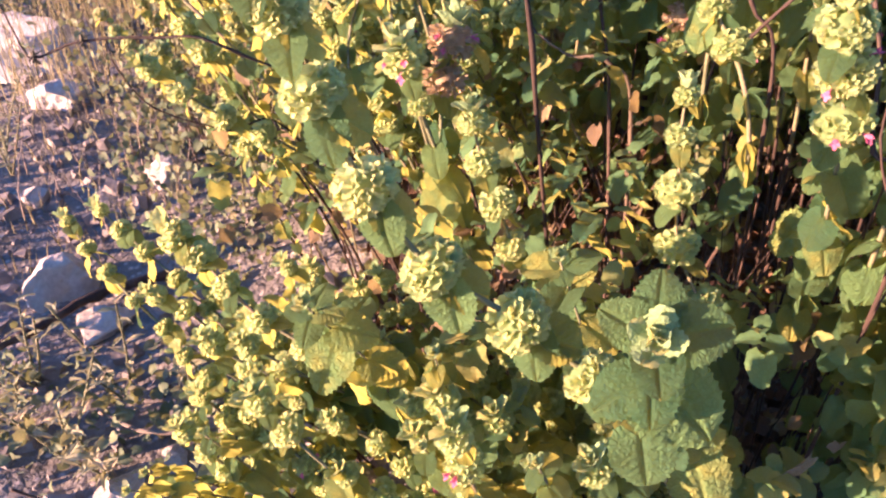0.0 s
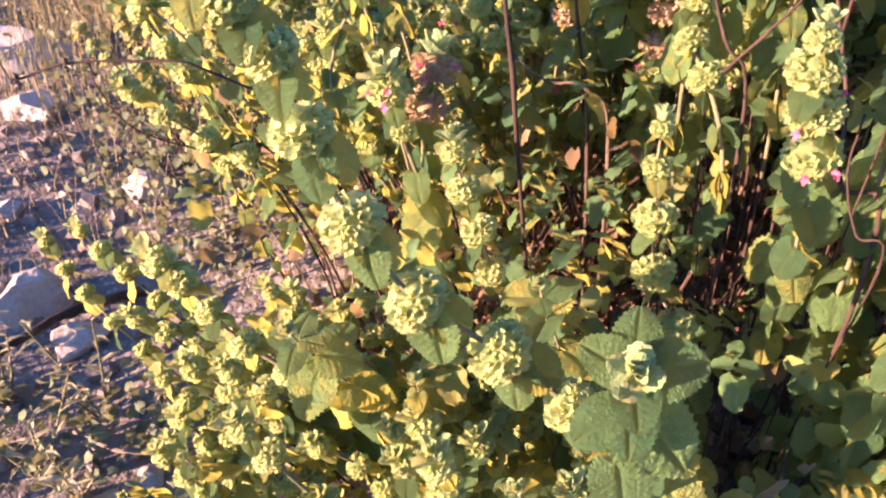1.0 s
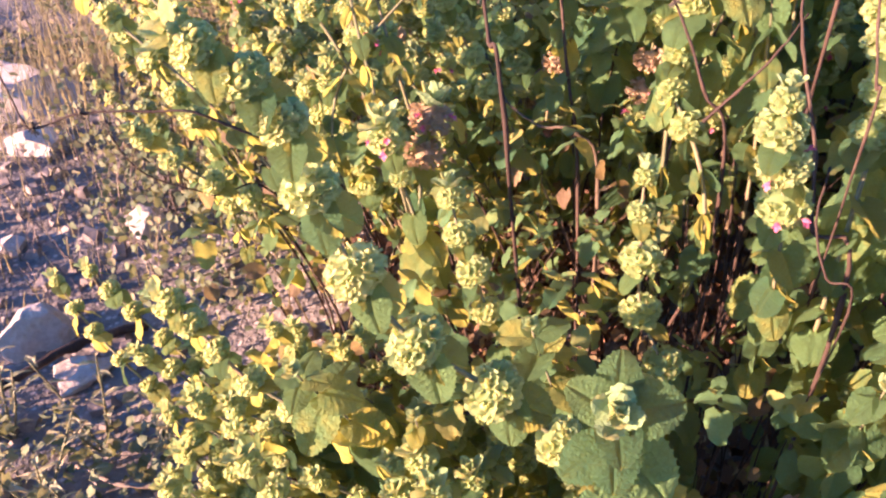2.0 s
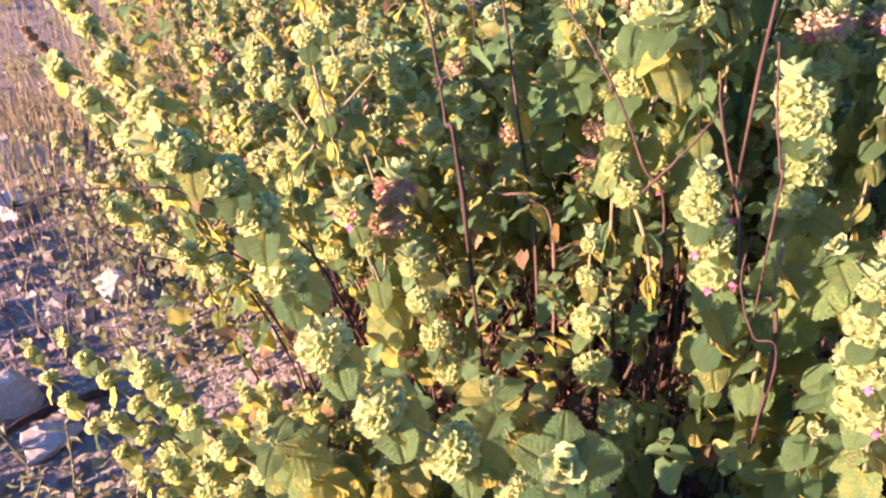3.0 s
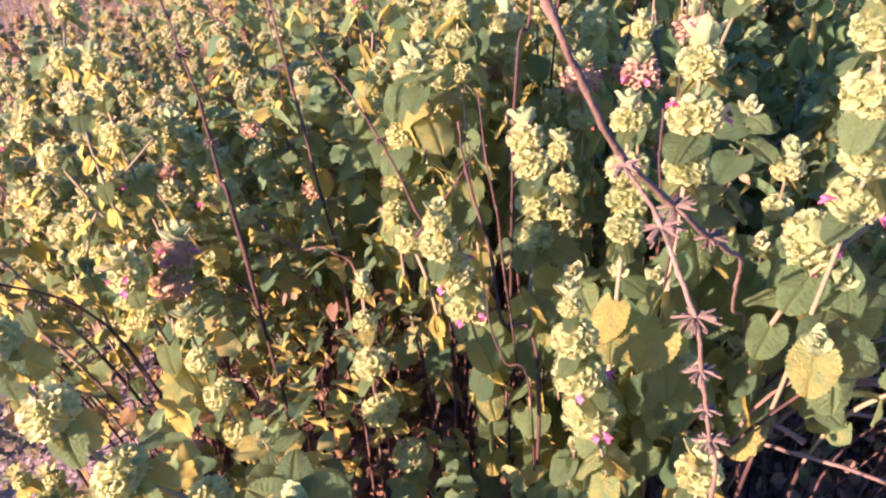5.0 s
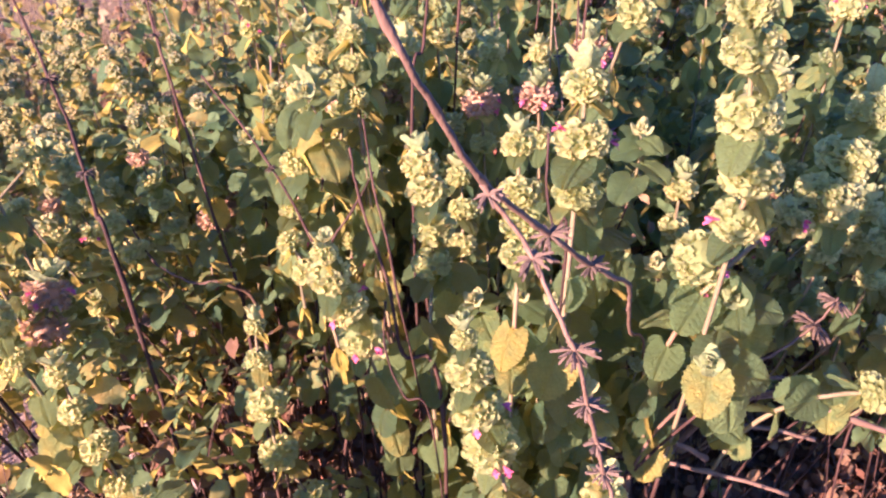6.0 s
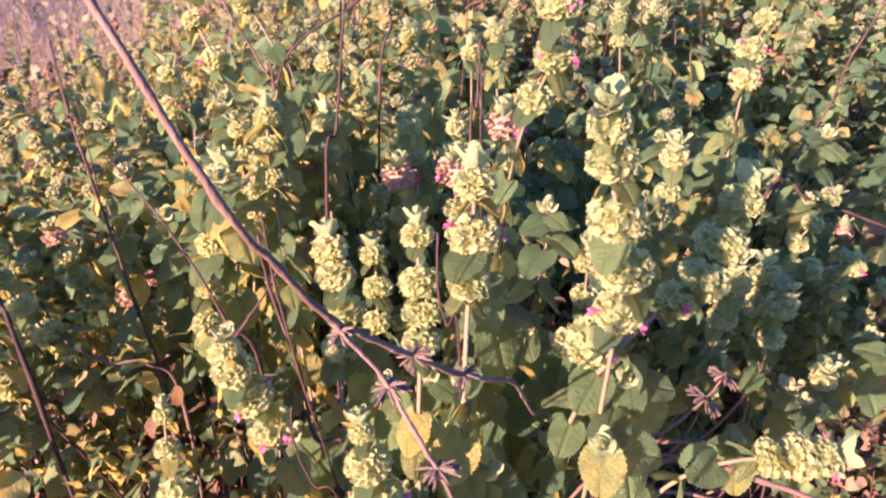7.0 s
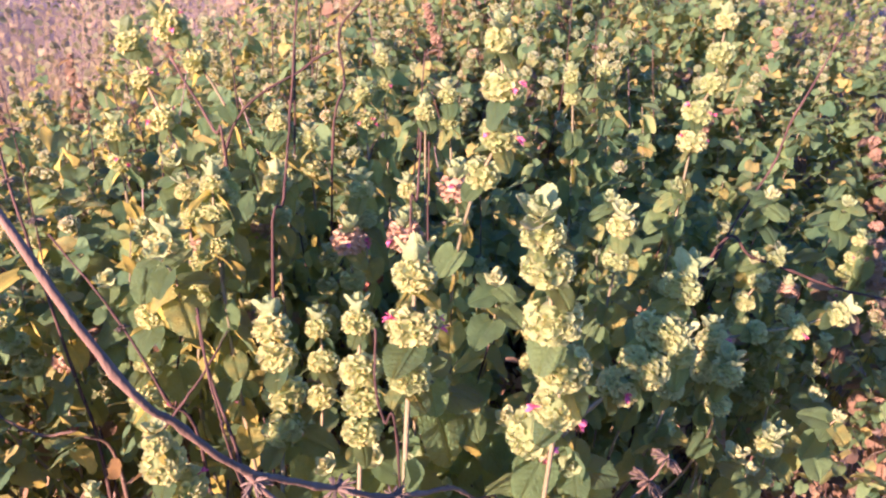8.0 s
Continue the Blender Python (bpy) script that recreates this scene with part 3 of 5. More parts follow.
rock("pale limestone lump half sunk in soil", -0.605, 1.22, 0.14, 1, 0.75, 0.25, 0.4)
rock("cream limestone block beside a dark branch", -0.668, 0.90, 0.125, 2, 1.1, 0.25, 1.2)
rock("flat pale stone lying on soil", -0.556, 0.815, 0.125, 3, 0.4, 0.3, 0.7)
rock("large weathered pale boulder in low evening light", -1.25, 1.9, 0.6, 4, 0.45, 0.35, 0.2)
rock("broad pale boulder with rough face", -1.02, 1.62, 0.26, 5, 0.4, 0.4, 2.0)
rock("small reddish white stone on soil", -0.36, 0.56, 0.05, 6, 0.6, 0.3, 0.1)
rock("small rough grey stone on soil", -0.40, 0.50, 0.09, 7, 0.5, 0.3, 0.9)
rock("small rough grey stone on soil", -0.85, 1.15, 0.08, 8, 0.6, 0.3, 1.9)
rock("small rough grey stone on soil", -0.62, 1.52, 0.10, 9, 0.5, 0.3, 2.9)
rock("white stone among dry grass behind the bush", 0.77, 2.75, 0.22, 10, 0.8, 0.25, 0.5)


def scatter_gravel():
    r = random.Random(3)
    verts, faces = [], []
    cube = [(-1, -1, -1), (1, -1, -1), (1, 1, -1), (-1, 1, -1), (-0.7, -0.7, 1), (0.7, -0.7, 1), (0.7, 0.7, 1), (-0.7, 0.7, 1)]
    quads = [(0, 3, 2, 1), (4, 5, 6, 7), (0, 1, 5, 4), (1, 2, 6, 5), (2, 3, 7, 6), (3, 0, 4, 7)]
    for _ in range(2600):
        x, y = r.uniform(-1.9, 0.6), r.uniform(0.2, 2.8)
        s = 0.004 + 0.016 * r.random() ** 2.5
        m = Matrix.Translation((x, y, ground_height(x, y) + s * 0.3)) @ Euler((r.uniform(-.4, .4), r.uniform(-.4, .4), r.uniform(0, 6))).to_matrix().to_4x4() @ Matrix.Diagonal((s, s * r.uniform(0.5, 0.9), s * r.uniform(0.35, 0.7), 1))
        k = len(verts)
        verts += [m @ (Vector(c) * 1.0 + Vector((r.uniform(-.35, .35), r.uniform(-.35, .35), r.uniform(-.35, .35)))) for c in cube]
        faces += [tuple(i + k for i in q) for q in quads]
    tagged(new("gravel", mesh_of("gravel", verts, faces, GRAVEL, smooth=False)), "pale grey and pinkish gravel strewn over soil", "gravel", kind="stuff")


scatter_gravel()

# ---- flowering stalks that stand in front ----
stalk("pale green horehound stalk leaning out, round whorls", [(-0.09, 0.271, 0.566, 0.022), (-0.072, 0.273, 0.553, 0.024), (-0.06, 0.275, 0.533, 0.025), (-0.051, 0.276, 0.5, 0.029), (-0.033, 0.274, 0.456, 0.033), (-0.005, 0.271, 0.414, 0.034), (0.036, 0.272, 0.381, 0.036), (0.073, 0.267, 0.349, 0.031)], (0.22, 0.46), "near", seed=1, leaf=0.03, tip=0.9, bracts=0.85, hang=(((0.8, 0.15, -0.45), (0.25, -0.75, 0.7)), ((0.1, -0.45, -0.9), (-0.35, -0.9, 0.45))))

NEAR_STALK = "pale green horehound stalk with round felted whorls"
PINK_STALK = "pale green horehound stalk with small pink flowers"
OVER_SOIL = "thin horehound stalk with small whorls over bare soil"
stalk(OVER_SOIL, [(-0.358, 0.532, 0.273, 0.015), (-0.341, 0.52, 0.252, 0.018), (-0.323, 0.509, 0.233, 0.019), (-0.298, 0.495, 0.211, 0.018), (-0.271, 0.483, 0.189, 0.019)], (-0.1, 0.52), seed=2, leaf=0.02, tip=1.0, bracts=1.2)
stalk(OVER_SOIL, [(-0.321, 0.529, 0.287, 0.015), (-0.303, 0.52, 0.272, 0.021), (-0.281, 0.51, 0.255, 0.021), (-0.252, 0.495, 0.236, 0.020), (-0.222, 0.48, 0.216, 0.021)], (-0.06, 0.54), seed=62, leaf=0.02, tip=1.0, bracts=1.1)
for k, (x, y, z) in enumerate([(-0.216, 0.406, 0.227), (-0.203, 0.392, 0.195), (-0.159, 0.42, 0.251), (-0.131, 0.442, 0.287), (-0.112, 0.427, 0.262)]):
    stalk("thin horehound stalk with small whorls", [(x, y, z, 0.016), (x + 0.016, y - 0.004, z - 0.018, 0.021), (x + 0.036, y - 0.006, z - 0.037, 0.022)], (x + 0.14, y + 0.06), seed=63 + k, leaf=0.02, tip=1.0, bracts=1.1)
stalk("thin horehound stalk with small whorls", [(-0.183, 0.383, 0.357, 0.025), (-0.167, 0.376, 0.345, 0.024), (-0.150, 0.368, 0.328, 0.021), (-0.128, 0.36, 0.306, 0.024), (-0.100, 0.355, 0.287, 0.024)], (0.05, 0.5), seed=3, leaf=0.027)
stalk("horehound stalk with one whorl in pink flower", [(-0.037, 0.498, 0.433, 0.034), (-0.028, 0.505, 0.395, 0.02)], (0.06, 0.62), flowers=(0,), seed=4)
stalk("faded horehound stalk with pinkish brown whorls", [(-0.004, 0.531, 0.435, 0.036), (-0.009, 0.525, 0.408, 0.034)], (0.08, 0.64), flowers=(0,), faded=(0, 1), seed=5)
stalk(NEAR_STALK, [(0.013, 0.443, 0.409, 0.023), (0.019, 0.439, 0.381, 0.026), (0.03, 0.433, 0.351, 0.029), (0.041, 0.427, 0.319, 0.026)], (0.12, 0.52), seed=6)
stalk(NEAR_STALK, [(0.148, 0.432, 0.431, 0.017), (0.148, 0.429, 0.405, 0.021), (0.151, 0.422, 0.369, 0.032), (0.156, 0.417, 0.326, 0.033), (0.178, 0.412, 0.280, 0.032)], (0.24, 0.5), seed=7, tip=0.9)
stalk(PINK_STALK, [(0.188, 0.344, 0.517, 0.018), (0.191, 0.348, 0.5, 0.028), (0.202, 0.357, 0.475, 0.032), (0.214, 0.368, 0.443, 0.033)], (0.28, 0.5), "near", flowers=(2, 3), seed=8, tip=0.8)
stalk(NEAR_STALK, [(0.215, 0.607, 0.542, 0.036), (0.208, 0.584, 0.512, 0.030), (0.197, 0.558, 0.478, 0.028), (0.192, 0.54, 0.454, 0.028), (0.202, 0.522, 0.432, 0.030)], (0.22, 0.66), seed=9, leaf=0.02)
stalk(NEAR_STALK, [(0.268, 0.659, 0.542, 0.036), (0.259, 0.65, 0.509, 0.033)], (0.32, 0.7), seed=10)
stalk(NEAR_STALK, [(0.266, 0.604, 0.625, 0.026), (0.264, 0.593, 0.6, 0.026), (0.264, 0.581, 0.571, 0.024)], (0.34, 0.66), seed=11, bracts=1.4)
stalk(NEAR_STALK, [(0.357, 0.739, 0.601, 0.034), (0.354, 0.727, 0.565, 0.034)], (0.42, 0.75), seed=12, bracts=1.3)
stalk(NEAR_STALK, [(0.277, 0.43, 0.545, 0.030), (0.278, 0.418, 0.527, 0.032), (0.280, 0.408, 0.502, 0.033), (0.276, 0.400, 0.477, 0.031)], (0.36, 0.52), seed=13)
stalk(NEAR_STALK, [(0.329, 0.486, 0.518, 0.024), (0.33, 0.477, 0.491, 0.027), (0.326, 0.468, 0.462, 0.026)], (0.4, 0.56), seed=14)
stalk(NEAR_STALK, [(0.311, 0.337, 0.578, 0.023), (0.309, 0.328, 0.549, 0.029), (0.309, 0.322, 0.530, 0.028), (0.306, 0.317, 0.512, 0.026)], (0.4, 0.48), "near", seed=15)
stalk(PINK_STALK, [(0.331, 0.296, 0.618, 0.028), (0.328, 0.290, 0.589, 0.034), (0.324, 0.285, 0.560, 0.027)], (0.44, 0.46), "near", flowers=(1,), seed=16, tip=0.8)
stalk("tall horehound stalk, big round whorls, pink flowers below", [(0.352, 0.200, 0.664, 0.022), (0.360, 0.205, 0.645, 0.027), (0.368, 0.209, 0.616, 0.031), (0.384, 0.218, 0.583, 0.032), (0.390, 0.228, 0.554, 0.030)], (0.5, 0.42), "near", flowers=(4,), seed=17, tip=1.1, low_leaves=False)
stalk("horehound stalk with fading whorls and pink flowers", [(0.395, 0.258, 0.522, 0.033), (0.421, 0.285, 0.500, 0.033)], (0.52, 0.44), "near", flowers=(0, 1), seed=18, tip=0)
stalk("leaning horehound stalk with large pale whorls", [(0.505, 0.258, 0.602, 0.028), (0.489, 0.255, 0.575, 0.036), (0.477, 0.254, 0.553, 0.035), (0.459, 0.258, 0.540, 0.029)], (0.58, 0.42), "near", flowers=(3,), seed=19, tip=1.0)
stalk(PINK_STALK, [(0.75, 0.437, 0.46, 0.034), (0.746, 0.43, 0.43, 0.045)], (0.78, 0.52), flowers=(0, 1), seed=20)
stalk("low horehound stalk lying to the side", [(0.93, 0.42, 0.472, 0.032), (0.888, 0.437, 0.456, 0.032), (0.846, 0.457, 0.448, 0.030), (0.80, 0.47, 0.44, 0.028)], (0.74, 0.58), flowers=(1,), seed=21)
stalk(PINK_STALK, [(0.248, 0.262, 0.490, 0.016), (0.25, 0.258, 0.472, 0.028), (0.256, 0.261, 0.446, 0.032), (0.267, 0.263, 0.415, 0.036)], (0.38, 0.42), "near", flowers=(2, 3), seed=22, tip=1.0)
stalk(NEAR_STALK, [(0.352, 0.265, 0.35, 0.032), (0.356, 0.268, 0.315, 0.03)], (0.42, 0.4), "near", seed=23)
stalk(PINK_STALK, [(0.442, 0.396, 0.758, 0.025), (0.449, 0.402, 0.725, 0.033), (0.460, 0.420, 0.687, 0.034), (0.459, 0.444, 0.652, 0.032)], (0.56, 0.56), flowers=(1, 2), seed=24)
stalk(PINK_STALK, [(0.996, 0.697, 0.811, 0.034), (0.985, 0.69, 0.767, 0.040), (0.972, 0.685, 0.724, 0.038), (0.949, 0.685, 0.684, 0.046), (0.938, 0.679, 0.645, 0.044)], (1.0, 0.8), flowers=(3, 4), seed=25)
stalk(NEAR_STALK, [(-0.308, 0.665, 0.576, 0.024), (-0.29, 0.655, 0.556, 0.025), (-0.267, 0.638, 0.524, 0.030), (-0.233, 0.621, 0.492, 0.032)], (-0.05, 0.72), seed=26, leaf=0.018)
stalk(NEAR_STALK, [(-0.313, 0.629, 0.519, 0.024), (-0.286, 0.616, 0.497, 0.027), (-0.247, 0.6, 0.468, 0.029)], (-0.05, 0.68), seed=27, leaf=0.018)
stalk(NEAR_STALK, [(-0.082, 0.65, 0.63, 0.026), (-0.086, 0.633, 0.59, 0.028), (-0.079, 0.615, 0.552, 0.028)], (0.02, 0.72), seed=28, leaf=0.018)
stalk(NEAR_STALK, [(-0.073, 0.671, 0.579, 0.026), (-0.068, 0.659, 0.554, 0.028), (-0.057, 0.642, 0.518, 0.030)], (0.04, 0.74), seed=29, leaf=0.018)
stalk(NEAR_STALK, [(-0.133, 0.636, 0.527, 0.027), (-0.112, 0.625, 0.502, 0.029)], (-0.02, 0.7), seed=30, leaf=0.018)
stalk(PINK_STALK, [(-0.013, 0.632, 0.524, 0.027), (-0.063, 0.62, 0.474, 0.033)], (0.03, 0.7), flowers=(1,), seed=31, leaf=0.018)
stalk("thin horehound stalk with small whorls over bare soil", [(-0.253, 0.551, 0.41, 0.022), (-0.238, 0.566, 0.384, 0.025), (-0.212, 0.583, 0.352, 0.027), (-0.183, 0.596, 0.329, 0.029)], (-0.06, 0.68), seed=32, leaf=0.018)
for k, spot in enumerate([(0.343, 0.734, 0.546, 0.04), (0.435, 0.696, 0.541, 0.044), (0.485, 0.679, 0.551, 0.034), (0.555, 0.669, 0.598, 0.046), (0.403, 0.62, 0.557, 0.036), (0.458, 0.60, 0.563, 0.038)]):
    stalk("faded horehound stalk with pinkish brown whorls", [spot, (spot[0] + 0.006, spot[1] + 0.005, spot[2] - 0.045, 0.03)], (spot[0] + 0.05, spot[1] + 0.05), flowers=(0,), faded=(0,), seed=33 + k, tip=0.4)
stalk(PINK_STALK, [(0.22, 0.856, 0.753, 0.036), (0.231, 0.838, 0.713, 0.032), (0.247, 0.817, 0.669, 0.036)], (0.32, 0.9), flowers=(1, 2), seed=41)
stalk(PINK_STALK, [(0.262, 0.84, 0.774, 0.044), (0.289, 0.835, 0.735, 0.036)], (0.36, 0.9), flowers=(0,), seed=42)
stalk(NEAR_STALK, [(0.218, 0.578, 0.575, 0.036), (0.209, 0.574, 0.546, 0.033), (0.204, 0.568, 0.517, 0.03)], (0.28, 0.66), seed=43, bracts=1.4)
stalk(NEAR_STALK, [(0.274, 0.624, 0.631, 0.024), (0.277, 0.617, 0.61, 0.028), (0.274, 0.61, 0.585, 0.028)], (0.36, 0.7), seed=44, bracts=1.4)
stalk(PINK_STALK, [(0.606, 0.24, 0.396, 0.034), (0.588, 0.247, 0.396, 0.037), (0.569, 0.257, 0.394, 0.032)], (0.6, 0.42), "near", flowers=(0,), seed=45)
for k, spot in enumerate([(0.66, 0.408, 0.392, 0.029), (0.724, 0.391, 0.446, 0.034), (0.756, 0.355, 0.375, 0.027), (0.723, 0.366, 0.352, 0.03), (0.638, 0.47, 0.588, 0.03), (0.631, 0.372, 0.492, 0.036), (0.53, 0.45, 0.50, 0.03)]):
    stalk("shaded horehound stalk with a small round whorl", [spot, (spot[0] + 0.004, spot[1] + 0.008, spot[2] - 0.04, 0.028)], (spot[0] + 0.10, spot[1] + 0.30), seed=50 + k, tip=0.8)

BEHIND = "horehound stalk with pale whorls behind the front row"
for k, (x, y, z, n) in enumerate([(0.504, 0.85, 0.697, 2), (0.606, 0.80, 0.699, 2), (0.573, 0.80, 0.677, 1), (0.413, 0.80, 0.642, 2), (0.569, 0.95, 0.744, 2), (0.375, 0.80, 0.666, 4), (0.884, 0.90, 0.727, 2), (0.994, 0.95, 0.734, 3), (0.197, 0.85, 0.651, 2), (0.439, 0.68, 0.60, 2)]):
    stalk(BEHIND, [(x + 0.002 * q, y - 0.003 * q, z - 0.034 * q, 0.030 + 0.001 * q) for q in range(n)], (x + 0.05, y + 0.06), flowers=(1,) if k % 4 == 0 else (), seed=600 + k, leaf=0.034, bracts=1.1)

# ---- leafy shoots in front ----
ROSETTE = "leafy horehound shoot with broad scalloped green leaves"


def rosette(label, at, foot, toward, whorls, seed):
    """A shoot seen on its end: leaves in given turns about its axis (degrees from the right, upwards), each whorl further down the stem."""
    r = random.Random(seed)
    root = tagged(base_at("leafy_shoot", *foot), label, "plant", "leafy shoots of the bush")
    end = root.matrix_basis.translation - Vector((0, 0, 0.01))
    top, n = Vector(at), Vector(toward).normalized()
    right = n.cross(Vector((0, 0, -1))).normalized()
    up = n.cross(right).normalized()
    up = -up if up.z < 0 else up
    line = spline([top, top - n * 0.02 - up * 0.010, top - n * 0.05 - up * 0.035, top.lerp(end, 0.6) + Vector((0, 0.02, 0)), end], 6)
    v, u, f = tube_shape(line, [0.0010 + 0.0010 * k / len(line) for k in range(len(line))], 7)
    part("stem", mesh_of("stem", v, f, STEM, u), root)
    part("tip", CROWNS[0], root, placed(top + n * 0.002, up, n, 0.021))
    for down, turn, size, lift in whorls:
        b = radians(turn)
        out = right * math.cos(b) + up * math.sin(b)
        a = radians(lift)
        at_stem = line[min(len(line) - 1, int(down * 6))]
        part("leaf", r.choice(LEAVES_NEAR), root, placed(at_stem + out * 0.002, out * math.cos(a) + n * math.sin(a), n * math.cos(a) - out * math.sin(a), size))
    return root


rosette(ROSETTE, (0.086, 0.216, 0.420), (0.24, 0.4), (-0.22, -0.66, 0.72), [(0, 98, 0.023, 20), (0, 25, 0.026, 2), (0, 285, 0.020, 10), (0, 165, 0.021, 15), (0.5, 60, 0.030, -20), (0.8, 280, 0.026, -2), (1, 322, 0.038, -18), (1.2, 228, 0.025, -6), (1.6, 345, 0.034, -25), (2, 290, 0.030, -30)], 1)
shoot(ROSETTE, (0.347, 0.295, 0.42), (0.44, 0.42), 0.026, "near", 2, 8, 4, fall=9, crown=0.7, axis=(-0.3, -0.5, 0.8))
shoot(ROSETTE, (0.065, 0.351, 0.362), (0.16, 0.48), 0.026, "mid", 3, 30, 8)
shoot(ROSETTE, (-0.081, 0.309, 0.36), (0.06, 0.45), 0.027, "near", 4, 15, 8)
shoot(ROSETTE, (0.477, 0.309, 0.362), (0.54, 0.44), 0.030, "near", 5, 6, 3, fall=9, crown=0.6, axis=(-0.4, -0.45, 0.8))
shoot(ROSETTE, (0.602, 0.316, 0.365), (0.62, 0.44), 0.030, "near", 6, 6, 4, fall=9, crown=0.5, axis=(-0.4, -0.45, 0.8))
shoot(ROSETTE, (0.316, 0.393, 0.26), (0.36, 0.48), 0.027, "mid", 7, 10, 7)

for k, (x, y, z) in enumerate([(0.82, 0.33, 0.405), (0.86, 0.36, 0.38), (0.70, 0.33, 0.375)]):
    shoot("leafy horehound shoot low at the edge of the bush", (x, y, z), (x + 0.08, y + 0.28), 0.029, "mid", 40 + k, 5, 8)

for k, (x, y, z, size) in enumerate([(0.283, 0.68, 0.621, 0.034), (0.21, 0.52, 0.584, 0.030), (0.784, 0.62, 0.544, 0.034), (0.662, 0.50, 0.516, 0.030), (0.481, 0.45, 0.552, 0.030), (1.006, 0.60, 0.481, 0.034), (0.921, 0.68, 0.578, 0.036), (1.045, 0.62, 0.569, 0.036), (0.835, 0.72, 0.559, 0.034), (0.92, 0.42, 0.366, 0.030), (0.78, 0.36, 0.385, 0.026), (0.653, 0.40, 0.398, 0.026), (0.253, 0.80, 0.618, 0.040), (0.312, 0.72, 0.559, 0.040), (0.172, 0.70, 0.512, 0.036), (1.226, 0.62, 0.547, 0.034)]):
    shoot("leafy horehound shoot among the stalks", (x, y, z), (x + 0.07, y + 0.10), size, "mid", 80 + k, 22, 6, fall=12, crown=0.6, axis=(-0.25, -0.4, 0.85))

for k, (x, y, z) in enumerate([(0.384, 0.36, 0.509), (0.41, 0.36, 0.483), (0.348, 0.34, 0.46), (0.442, 0.36, 0.469), (0.454, 0.34, 0.427), (0.39, 0.36, 0.419), (0.34, 0.38, 0.448), (0.303, 0.38, 0.45), (0.283, 0.4, 0.477), (0.241, 0.42, 0.397), (0.419, 0.32, 0.375), (0.358, 0.34, 0.536)]):
    shoot("leafy shoot with broad yellow green leaves", (x, y, z), (x + 0.06, y + 0.10), 0.031, "near" if k % 2 else "mid", 120 + k, 4, 5, fall=14, crown=0.5, axis=(-0.35, -0.35, 0.8))

shoot("broad yellowing leaves below the pink flowers", (0.432, 0.262, 0.486), (0.52, 0.44), 0.036, "near", 60, -12, 3, fall=14, axis=(-0.5, -0.4, 0.7))
shoot("broad yellowing leaves below the pink flowers", (0.395, 0.235, 0.462), (0.46, 0.43), 0.038, "near", 61, -12, 3, fall=14, axis=(-0.5, -0.4, 0.7))

# ---- dry stems ----
dead_stem("long reddish brown dry stem rising from the bush", [(0.088, 0.712, 0.69), (0.094, 0.705, 0.633), (0.11, 0.695, 0.546), (0.133, 0.701, 0.418), (0.153, 0.69, 0.30), (0.18, 0.66, -0.1)], 0.0022, (0.25,), tuft_size=0.006, seed=1)
dead_stem("long dark brown dry stem with withered tufts", [(0.0, 0.59, 0.665), (0.021, 0.562, 0.6), (0.033, 0.545, 0.554), (0.042, 0.53, 0.497), (0.055, 0.515, 0.44), (0.12, 0.55, -0.1)], 0.0021, (0.02, 0.2, 0.5), tuft_size=0.009, seed=2)
dead_stem("thin brown dry stem", [(0.132, 0.565, 0.598), (0.173, 0.531, 0.536), (0.205, 0.51, 0.466), (0.235, 0.51, 0.38), (0.26, 0.52, -0.1)], 0.0017, (0.3,), tuft_size=0.006, seed=3)
dead_stem("thin crooked brown dry stem", [(0.226, 0.439, 0.559), (0.229, 0.425, 0.522), (0.244, 0.402, 0.459), (0.250, 0.39, 0.412), (0.279, 0.38, 0.361), (0.3, 0.42, -0.1)], 0.0019, (), seed=4)
dead_stem("thin forked brown dry twig", [(0.252, 0.475, 0.53), (0.235, 0.47, 0.505), (0.215, 0.475, 0.475), (0.20, 0.485, 0.45)], 0.0014, (), seed=5)
dead_stem("stout grey brown dead branch arching across the bush", [(0.079, 0.133, 0.840), (0.115, 0.125, 0.769), (0.1415, 0.1195, 0.7155), (0.168, 0.114, 0.662), (0.183, 0.122, 0.640), (0.201, 0.132, 0.617), (0.227, 0.147, 0.596), (0.257, 0.164, 0.573), (0.283, 0.183, 0.555), (0.310, 0.206, 0.537), (0.343, 0.249, 0.500), (0.38, 0.295, 0.455), (0.425, 0.337, 0.41), (0.46, 0.38, 0.25), (0.48, 0.40, -0.1)], 0.0012, (0.45, 0.53), TAN_BARK, seed=6, tuft_size=0.0062, thin_end=0.9)
dead_stem("dead side branch hung with withered whorls", [(0.201, 0.132, 0.616), (0.217, 0.131, 0.594), (0.227, 0.130, 0.573), (0.238, 0.131, 0.551), (0.257, 0.147, 0.511), (0.276, 0.162, 0.470), (0.297, 0.180, 0.42), (0.33, 0.23, 0.25), (0.35, 0.28, -0.1)], 0.0011, (0.02, 0.15, 0.36, 0.48, 0.57, 0.64), TAN_BARK, seed=7, tuft_size=0.0062, thin_end=0.7)
dead_stem("short dry twig ending in a withered brown whorl", [(0.514, 0.258, 0.478), (0.498, 0.258, 0.46), (0.47, 0.262, 0.44), (0.443, 0.27, 0.422), (0.42, 0.33, 0.3), (0.42, 0.4, -0.1)], 0.0016, (0.05, 0.2), TAN_BARK, seed=8)
